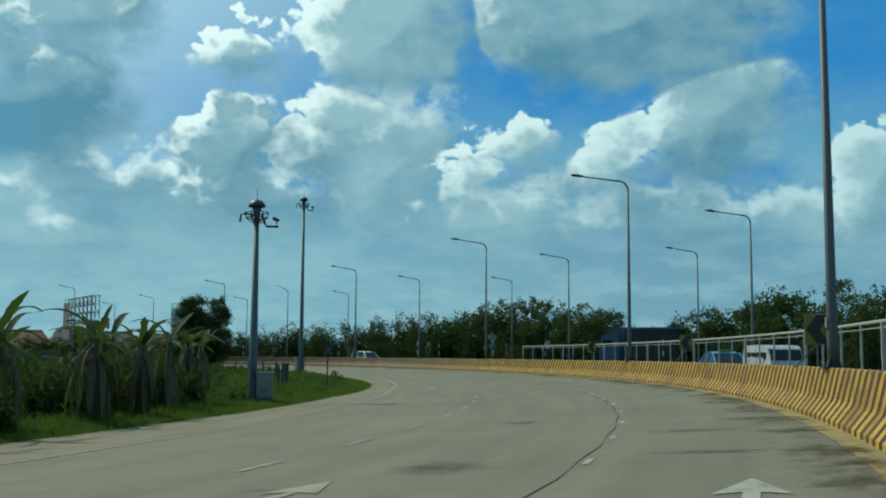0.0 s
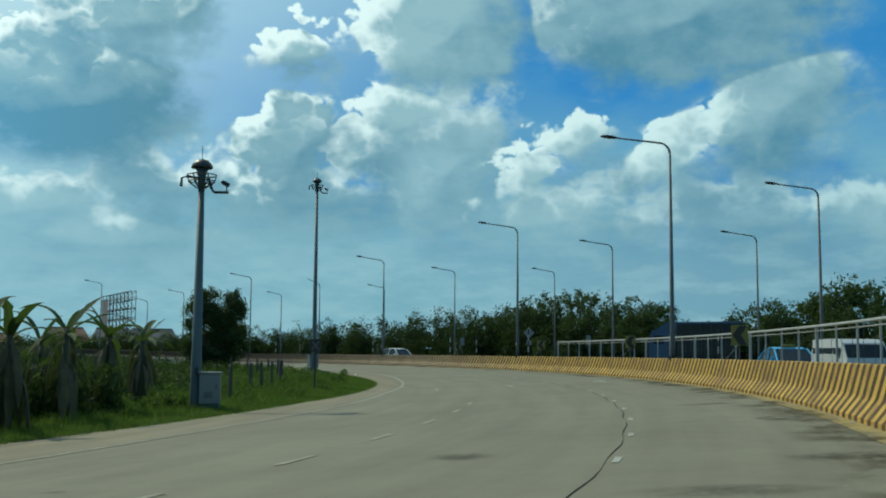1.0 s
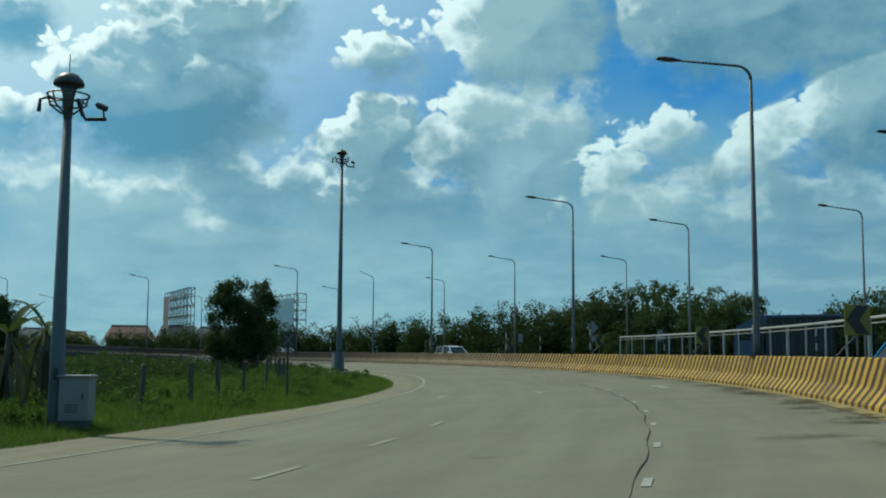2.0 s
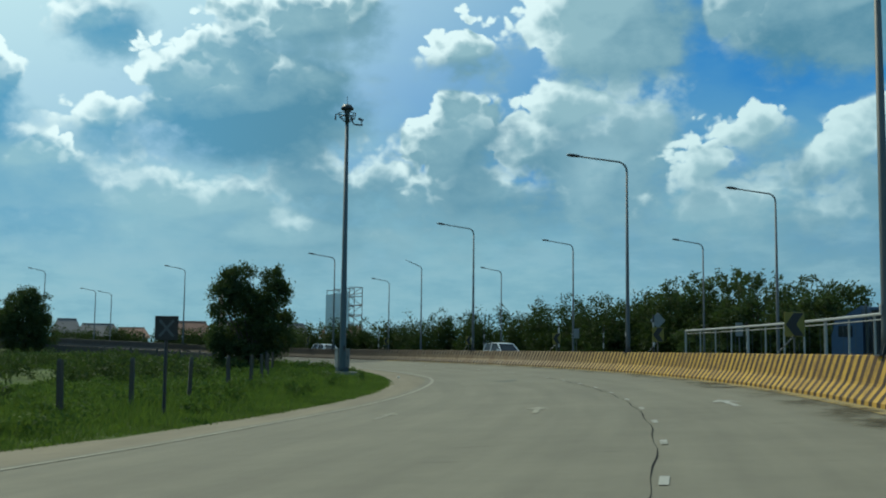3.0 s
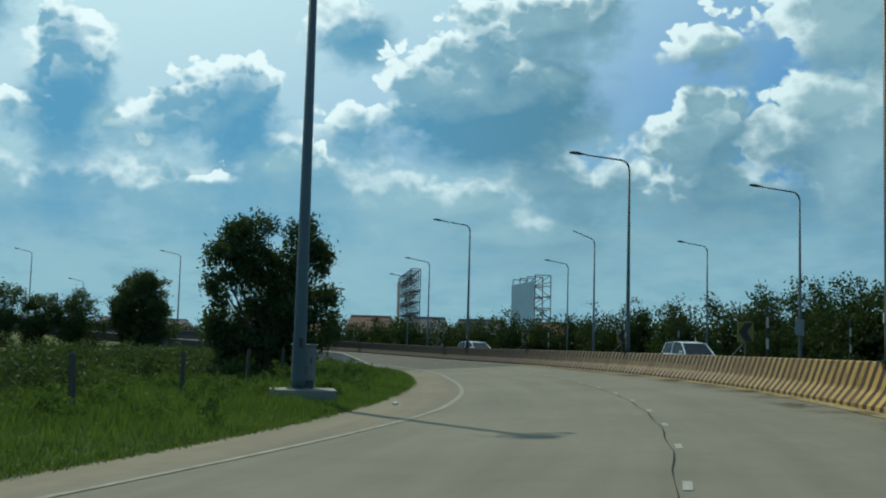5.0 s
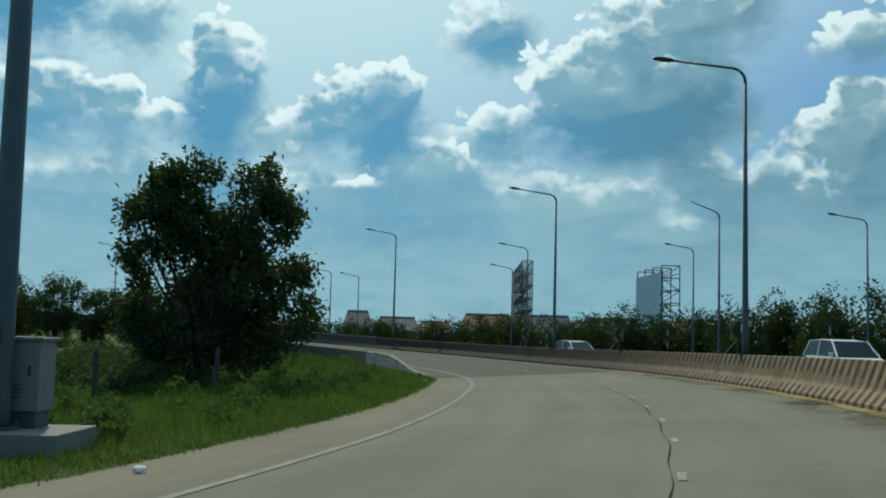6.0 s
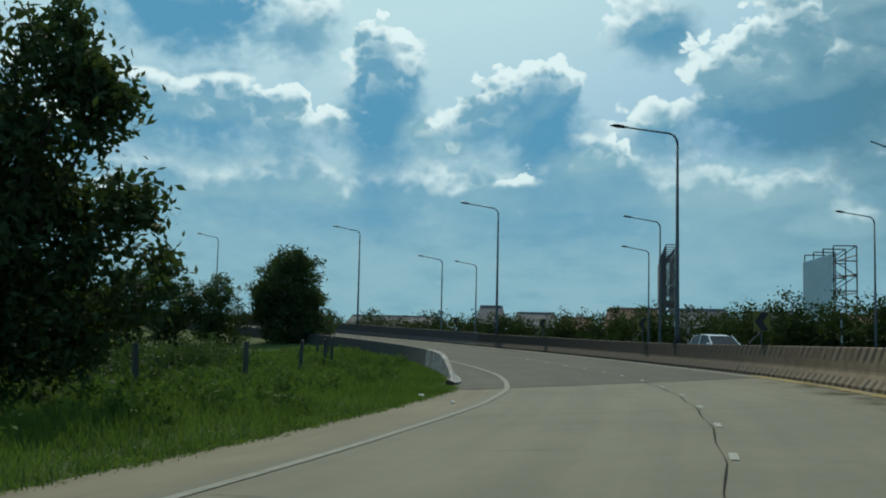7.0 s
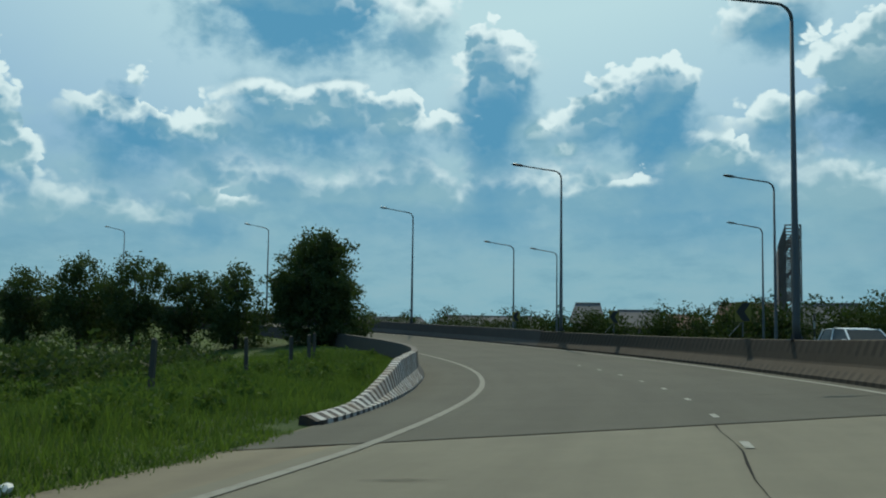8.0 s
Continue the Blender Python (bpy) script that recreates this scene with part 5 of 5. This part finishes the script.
def banana_plant(m, h, seed, label):
    rng = random.Random(seed)
    t = thing("banana_plant", m, label, "banana plant", "banana plants on the verge")
    part("stem", tube([(0, 0, -0.2), (0.02, 0, h * 0.4), (0.05, 0.02, h * 0.75)], [0.16, 0.13, 0.07], 9), M_STEM, t, smooth=True)
    for i in range(rng.randint(5, 7)):
        bm = bmesh.new()
        banana_leaf_mesh(bm, (0.04, 0.02, h * 0.70), i * 2.4 + rng.uniform(-0.4, 0.4), rng.uniform(-0.1, 1.3), rng.uniform(0.32, 0.55) * h, rng.uniform(0.11, 0.19), rng.uniform(0.4, 2.0), i % 3 > 0, rng)
        part("leaf", bm, M_BANANA, t)
    for i in range(rng.randint(11, 14)):
        bm = bmesh.new()
        banana_leaf_mesh(bm, (0.04, 0.02, h * rng.uniform(0.45, 0.72)), i * 1.9 + rng.uniform(-0.4, 0.4), rng.uniform(-0.5, 0.3), rng.uniform(0.45, 0.68) * h, rng.uniform(0.07, 0.16), rng.uniform(3.0, 6.0), True, rng)
        part("dry_leaf", bm, M_DRYLEAF, t, "hanging dried brown leaf")
    return t


protos = []
BANANAS = [(-19.0, -10.5, 2.9), (-20.2, -9.3, 2.6), (-18.6, -8.2, 2.8), (-19.6, -7.2, 3.2), (-18.9, -6.2, 2.7), (-20.6, -5.3, 3.0), (-19.2, -4.4, 2.9), (-21.0, -3.2, 3.2), (-19.8, -2.2, 2.8), (-22.0, -1.2, 3.0), (-20.4, 0.2, 2.7), (-21.8, 2.9, 2.6), (-23.5, -6.0, 3.0), (-24.0, -2.0, 3.1), (-22.6, -9.0, 2.9), (-18.5, -12.2, 2.7), (-20.8, -13.5, 2.9)]
for i, (d, a, h) in enumerate(BANANAS):
    m = pose(*arc(d + 0.9, a, land_z(d + 0.9, a)), 0, 0, 77 * i)
    if i < 6:
        protos.append(banana_plant(m, h * 1.12, 40 + i, "ragged banana plant with torn green and dry brown leaves"))
    else:
        c = copy_thing(protos[i % 6], m)


def banana_undergrowth():
    rng = np.random.default_rng(31)
    cs = []
    for i in range(66):
        a = rng.uniform(-14, -1.5)
        d = -18.2 - rng.random() * 6
        n = 44
        v = rng.normal(0, 1, (n, 3))
        v /= np.linalg.norm(v, axis=1)[:, None]
        v[:, 2] = np.abs(v[:, 2])
        cs.append(np.array(arc(d, a, land_z(d, a))) + v * (0.3 + 0.75 * rng.random(n))[:, None] * np.array([0.5, 0.5, rng.uniform(1.3, 2.3)]))
    q = leaf_quads(rng, np.concatenate(cs), 0.36, 0.14, 8, droop=1.6, aspect=0.2)
    tagged(quads_object("undergrowth", q, M_BUSH), "dark tangled undergrowth among the banana plants", "undergrowth", kind="stuff")


banana_undergrowth()
tree("tree", pose(-21.5, 44.5, -0.6), [(0, 0, 3.4, 1.6, 1.6, 1.2), (0.8, 0.3, 2.6, 1.5, 1.4, 1.0), (-1.0, 0, 2.4, 1.6, 1.4, 1.2)], 120, 12, 0.22, M_LEAF, "sparse small tree beside the banana plants", "tree", seed=91)

# ---- vehicles on the side road ----


def loft(bm, sections):
    """Closed skin over rings of equal length."""
    rings = [[bm.verts.new(v) for v in s] for s in sections]
    k = len(rings[0])
    for a, b in zip(rings, rings[1:]):
        for j in range(k):
            bm.faces.new((a[j], a[(j + 1) % k], b[(j + 1) % k], b[j]))
    bm.faces.new(rings[0][::-1])
    bm.faces.new(rings[-1])
    return bm


def car(m, paint, label, length=4.5, width=1.76, height=1.5, belt=0.92, kind="saloon", sign=False):
    """Nose towards -y."""
    t = thing("car", m, label, "car")
    L, W = length / 2, width / 2
    sec = []
    prof = [(-L, 0.35, 0.62, 0.86), (-L + 0.08, 0.28, 0.74, 0.93), (-L + 1.0, 0.25, belt - 0.02, 0.98), (-L + 1.35, 0.25, belt, 1.0), (0.3, 0.25, belt + 0.02, 1.0), (L - 0.9, 0.25, belt + 0.04, 1.0), (L - 0.12, 0.3, belt + 0.03, 0.95), (L, 0.4, belt - 0.12, 0.86)]
    for y, lo, hi, w in prof:
        x = W * w
        sec.append([(-x * 0.94, y, lo), (x * 0.94, y, lo), (x, y, lo + 0.15), (x, y, (lo + hi) / 2 + 0.05), (x * 0.95, y, hi), (-x * 0.95, y, hi), (-x, y, (lo + hi) / 2 + 0.05), (-x, y, lo + 0.15)])
    body = part("body", loft(bmesh.new(), sec), paint, t, smooth=False)
    tail = L - (0.75 if kind == "saloon" else 0.12)
    y0, y1, y2 = -L + 1.15, -L + 1.95, tail - (0.75 if kind == "saloon" else 0.35)
    cab = []
    for y, z, w in ((y0, belt, 0.93), (y1, height - 0.05, 0.76), ((y1 + y2) / 2, height, 0.78), (y2, height - 0.04, 0.76), (tail, belt + 0.03, 0.90)):
        x = W * w
        cab.append([(-W * 0.93, y, belt - 0.03), (W * 0.93, y, belt - 0.03), (x, y, max(z, belt)), (-x, y, max(z, belt))])
    part("cabin", loft(bmesh.new(), cab), M_GLASS, t, "dark tinted cabin glass")
    roof = []
    for y, z, w in ((y1 - 0.02, height - 0.055, 0.75), ((y1 + y2) / 2, height + 0.012, 0.77), (y2 + 0.05, height - 0.035, 0.75)):
        x = W * w
        roof.append([(-x, y, z - 0.06), (x, y, z - 0.06), (x * 0.94, y, z + 0.01), (-x * 0.94, y, z + 0.01)])
    part("roof", loft(bmesh.new(), roof), paint, t)
    for s in (1, -1):
        for (ya, za), (yb, zb) in (((y0, belt), (y1, height - 0.05)), ((y2, height - 0.04), (tail, belt + 0.03)), (((y1 + y2) / 2, belt), ((y1 + y2) / 2, height - 0.02))):
            part("pillar", tube([(s * W * 0.94, ya, za), (s * W * (0.775), yb, zb)] if za < zb else [(s * W * 0.775, ya, za), (s * W * 0.92, yb, zb)], 0.035, 6), paint, t)
        part("mirror", box((s * (W + 0.02) - 0.08, y0 + 0.35, belt + 0.02), (s * (W + 0.02) + 0.08, y0 + 0.47, belt + 0.17), 0.03), paint, t)
        part("headlight", box((s * W * 0.72 - 0.18, -L - 0.005, 0.6), (s * W * 0.72 + 0.12, -L + 0.12, 0.76), 0.03), M_LAMPGLASS, t)
        part("tail_light", box((s * W * 0.75 - 0.12, L - 0.12, 0.72), (s * W * 0.75 + 0.1, L - 0.02, 0.92), 0.03), M_RED, t)
        for y in (-L + 0.85, L - 0.85):
            tyre = part("tyre", tube([(s * (W - 0.2), y, 0.32), (s * (W - 0.19), y, 0.32), (s * (W + 0.0), y, 0.32), (s * (W + 0.01), y, 0.32)], [0.28, 0.32, 0.32, 0.28], 18), M_TYRE, t)
            part("rim", tube([(s * (W + 0.0), y, 0.32), (s * (W + 0.02), y, 0.32)], [0.2, 0.16], 12), M_RIM, tyre)
    part("bumper", box((-W * 0.86, -L - 0.03, 0.32), (W * 0.86, -L + 0.06, 0.5), 0.03), M_DARK, t)
    if sign:
        part("roof_sign", box((-0.3, -0.12, height), (0.3, 0.05, height + 0.13), 0.03), M_SIGN_YELLOW, t, "small roof sign")
    return t


M_VAN = plain("dusty_white_van_paint", (0.36, 0.37, 0.37), 0.5, 0.0, 0.1)


def van(m, label):
    t = thing("van", m, label, "van")
    sec = []
    for y, lo, hi, w in ((-2.5, 0.4, 1.0, 0.86), (-2.4, 0.3, 1.15, 0.94), (-1.75, 0.3, 1.8, 0.96), (-1.3, 0.3, 1.94, 0.97), (0, 0.3, 1.98, 0.97), (2.4, 0.3, 1.96, 0.97), (2.5, 0.4, 1.9, 0.93)):
        x = 0.92 * w
        sec.append([(-x, y, lo), (x, y, lo), (x, y, lo + (hi - lo) * 0.6), (x * 0.9, y, hi), (-x * 0.9, y, hi), (-x, y, lo + (hi - lo) * 0.6)])
    part("body", loft(bmesh.new(), sec), M_VAN, t)
    part("windscreen", loft(bmesh.new(), [[(-0.78, -2.38, 1.2), (0.78, -2.38, 1.2), (0.72, -1.87, 1.74), (-0.72, -1.87, 1.74)], [(-0.78, -2.34, 1.18), (0.78, -2.34, 1.18), (0.72, -1.83, 1.72), (-0.72, -1.83, 1.72)]]), M_GLASS, t)
    for s in (1, -1):
        for ya, yb in ((-1.75, -0.8), (-0.7, 0.7), (0.8, 2.2)):
            part("side_window", box((s * 0.875 - 0.012, ya, 1.15), (s * 0.875 + 0.012, yb, 1.6), 0.008), M_GLASS, t)
        for y in (-1.6, 1.6):
            part("tyre", tube([(s * 0.7, y, 0.34), (s * 0.92, y, 0.34)], 0.34, 18), M_TYRE, t)
        part("headlight", box((s * 0.65 - 0.15, -2.52, 0.75), (s * 0.65 + 0.15, -2.42, 0.95), 0.02), M_LAMPGLASS, t)
    return t


def on_side_road(d, a, turn=0.0):
    return pose(*arc(d, a, outer_z(a) + 0.02), 0, 0, a + turn)


# the side road itself
side = strip_on_road("side_road", 2.6, 9.6, -60, 110, 0.02, M_ASPHALT, zfun=lambda d, a: outer_z(a))
tagged(side, "grey asphalt side road beyond the barrier", "road", kind="structure")
VEHICLES_AT = {"white": (7.0, 36.3), "taxi": (5.2, 4.6), "van": (6.4, 3.0), "pickup": (7.0, 51.6)}
car(on_side_road(*VEHICLES_AT["white"]), M_WHITE, "white estate car driving on the side road", 4.6, 1.8, 1.68, 1.0, "estate")
car(on_side_road(*VEHICLES_AT["taxi"]), M_TAXI, "light blue saloon taxi on the side road", sign=True)
car(on_side_road(*VEHICLES_AT["pickup"]), M_WHITE, "white hatchback on the side road by the ramp", 4.4, 1.75, 1.6, 1.0, "estate")
van(on_side_road(*VEHICLES_AT["van"]) @ Matrix.Diagonal((1, 0.74, 0.92, 1)), "white passenger van on the side road behind the railing")


def truck(m):
    """Cab at -x end."""
    t = thing("truck", m, "parked blue lorry with a dark covered trailer", "lorry")
    cab = part("cab", loft(bmesh.new(), [[(-1.2, -1.25, 0.6), (1.0, -1.25, 0.6), (1.0, -1.25, 3.6), (-0.9, -1.25, 3.6), (-1.2, -1.25, 2.2)], [(-1.2, 1.25, 0.6), (1.0, 1.25, 0.6), (1.0, 1.25, 3.6), (-0.9, 1.25, 3.6), (-1.2, 1.25, 2.2)]]), M_TRUCK_BLUE, t)
    part("windscreen", box((-1.16, -1.1, 2.3), (-0.98, 1.1, 3.2), 0.02), M_GLASS, cab)
    part("side_window", box((-0.7, -1.27, 2.3), (0.3, -1.24, 3.1), 0.01), M_GLASS, cab)
    part("wind_deflector", loft(bmesh.new(), [[(-0.6, -1.1, 3.6), (0.9, -1.1, 3.6), (0.9, -1.1, 4.5)], [(-0.6, 1.1, 3.6), (0.9, 1.1, 3.6), (0.9, 1.1, 4.5)]]), M_TRUCK_BLUE, cab)
    part("stack", tube([(1.15, -0.9, 0.8), (1.15, -0.9, 4.6)], 0.09, 8), M_GALV, t)
    tr = part("trailer", box((1.6, -1.25, 1.2), (7.2, 1.25, 4.3), 0.05), M_TRUCK_DARK, t, "dark tarpaulin covered trailer")
    part("cover_edge", box((1.55, -1.3, 4.15), (7.25, 1.3, 4.38), 0.04), M_TRUCK_BLUE, tr, "blue tarpaulin edge")
    for i in range(6):
        x = 2.0 + i * 0.98
        part("stake", box((x - 0.05, -1.3, 1.2), (x + 0.05, -1.25, 4.2)), M_DARK, tr)
    part("chassis", box((-1.0, -1.0, 0.7), (7.1, 1.0, 1.2), 0.03), M_DARK, t)
    for x in (-0.5, 2.6, 5.0, 6.2):
        for s in (1, -1):
            part("tyre", tube([(x, s * 0.9, 0.5), (x, s * 1.22, 0.5)], 0.5, 16), M_TYRE, t)
    return t


c0, c1 = Vector((16.9, 112.0, 0)), Vector((24.0, 108.2, 0))
tdir = (c1 - c0).normalized()
truck(pose(c0.x + tdir.x * 1.2, c0.y + tdir.y * 1.2, outer_z(27) - 0.05, 0, 0, math.degrees(math.atan2(tdir.y, tdir.x))))

# ---- billboards and houses in the distance ----


def billboard(x0, y0, x1, y1, top, low, depth, panel, label, bare=0.0):
    """Sheet from (x0, y0) to (x1, y1), carried by a truss frame on its right-hand side."""
    t = thing("billboard", Matrix.Identity(4), label, "billboard", "billboards in the distance")
    a, b = Vector((x0, y0, 0)), Vector((x1, y1, 0))
    u = (b - a).normalized()
    n = Vector((u.y, -u.x, 0))
    ln = (b - a).length
    bm = bmesh.new()
    s0 = a + (b - a) * bare
    vs = [bm.verts.new(p) for p in (s0 + Vector((0, 0, low)), b + Vector((0, 0, low)), b + Vector((0, 0, top - 0.8)), s0 + Vector((0, 0, top - 0.8)))]
    vs2 = [bm.verts.new(v.co + n * 0.08) for v in vs]
    bm.faces.new(vs), bm.faces.new(vs2[::-1])
    for i in range(4):
        bm.faces.new((vs[i], vs2[i], vs2[(i + 1) % 4], vs[(i + 1) % 4]))
    part("sheet", bm, panel, t, "pale weathered sheet")
    k = max(int(ln / 3.0), 3)
    for i in range(k + 1):
        p = a + u * (ln * i / k)
        frame_bm = bmesh.new()
        f0, f1 = p + n * 0.2, p + n * depth
        for q in (f0, f1):
            bm_tube(frame_bm, [q + Vector((0, 0, -1.2)), q + Vector((0, 0, top))], 0.07, 5)
        nz = 6
        for j in range(nz):
            za, zb = low - 1.5 + (top - low + 1.5) * j / nz, low - 1.5 + (top - low + 1.5) * (j + 1) / nz
            bm_tube(frame_bm, [f0 + Vector((0, 0, zb)), f1 + Vector((0, 0, zb))], 0.06, 4)
            bm_tube(frame_bm, [(f0 if j % 2 else f1) + Vector((0, 0, za)), (f1 if j % 2 else f0) + Vector((0, 0, zb))], 0.06, 4)
        part("truss", frame_bm, M_TRUSS, t)
    for j in range(4):
        z = low + (top - low) * (j + 0.5) / 4
        part("rail", tube([a + n * 0.3 + Vector((0, 0, z)), b + n * 0.3 + Vector((0, 0, z))], 0.06, 4), M_TRUSS, t)
        part("rail", tube([a + n * depth + Vector((0, 0, z)), b + n * depth + Vector((0, 0, z))], 0.06, 4), M_TRUSS, t)
    return t


billboard(-45.2, 192.4, -52.0, 201.6, 10.8, 3.5, 2.4, M_PANEL_BLUE, "weathered pale blue billboard on a brown steel truss")
billboard(-65.2, 195.0, -76.8, 213.3, 12.0, 4.0, 1.6, M_PANEL_PINK, "weathered pale pink billboard on a brown steel truss", 0.75)


def house(x, y, w, depth, eave, ridge, yaw, roof, label):
    t = thing("house", pose(x, y, -0.9, 0, 0, yaw), label, "house", "houses in the distance")
    part("wall", box((-w / 2, -depth / 2, 0), (w / 2, depth / 2, eave)), M_WALL, t)
    o = 0.6
    bm = loft(bmesh.new(), [[(-w / 2 - o, -depth / 2 - o, eave - 0.15), (w / 2 + o, -depth / 2 - o, eave - 0.15), (w / 2 - w * 0.06, 0, ridge), (-w / 2 + w * 0.06, 0, ridge)], [(-w / 2 - o, depth / 2 + o, eave - 0.15), (w / 2 + o, depth / 2 + o, eave - 0.15), (w / 2 - w * 0.06, 0.05, ridge), (-w / 2 + w * 0.06, 0.05, ridge)]])
    rf = part("roof", bm, roof, t)
    part("ridge_cap", tube([(-w / 2 + w * 0.06, 0, ridge + 0.03), (w / 2 - w * 0.06, 0, ridge + 0.03)], 0.12, 6), roof, rf)
    for i in range(max(int(w / 3), 2)):
        xx = -w / 2 + (i + 0.5) * w / max(int(w / 3), 2)
        wd = part("window", box((xx - 0.55, -depth / 2 - 0.05, 0.9), (xx + 0.55, -depth / 2 + 0.05, 2.2)), M_GLASS, t)
        part("window_frame", box((xx - 0.63, -depth / 2 - 0.07, 2.2), (xx + 0.63, -depth / 2 + 0.02, 2.3)), M_WHITE_RAIL, wd)
    return t


def by_bearing(bearing, dist, ex=-4.6, ey=90.9):
    b = radians(bearing)
    return ex - dist * math.sin(b), ey + dist * math.cos(b)


for brg, dist, w, e, r, roof, lab in ((31.8, 165, 8.5, 4.4, 7.1, M_ROOF_BROWN, "house with a brown tiled hip roof"), (28.2, 168, 8.0, 4.4, 7.2, M_ROOF_GREY, "house with a grey tiled roof"), (37.0, 185, 7.5, 4.2, 6.7, M_ROOF_GREY, "distant house with a dull brown roof"),
                                      (34.8, 185, 6.0, 4.0, 6.0, M_ROOF_BROWN, "low house with a brown roof"), (39.4, 175, 4.2, 4.6, 7.4, M_ROOF_GREY, "dark pyramid roofed house"), (24.5, 190, 11.0, 4.6, 7.6, M_ROOF_GREY, "long house with a dark grey roof"), (44.5, 230, 22.0, 4.4, 6.6, M_ROOF_GREY, "long low grey roofed building"), (50.5, 260, 24.0, 4.5, 6.8, M_ROOF_GREY, "long low building on the horizon"), (20.5, 175, 9.0, 4.4, 6.9, M_ROOF_BROWN, "house with a brown roof behind shrubs")):
    x, y = by_bearing(brg, dist)
    house(x, y, w, 7.0, e, r, brg, roof, lab)
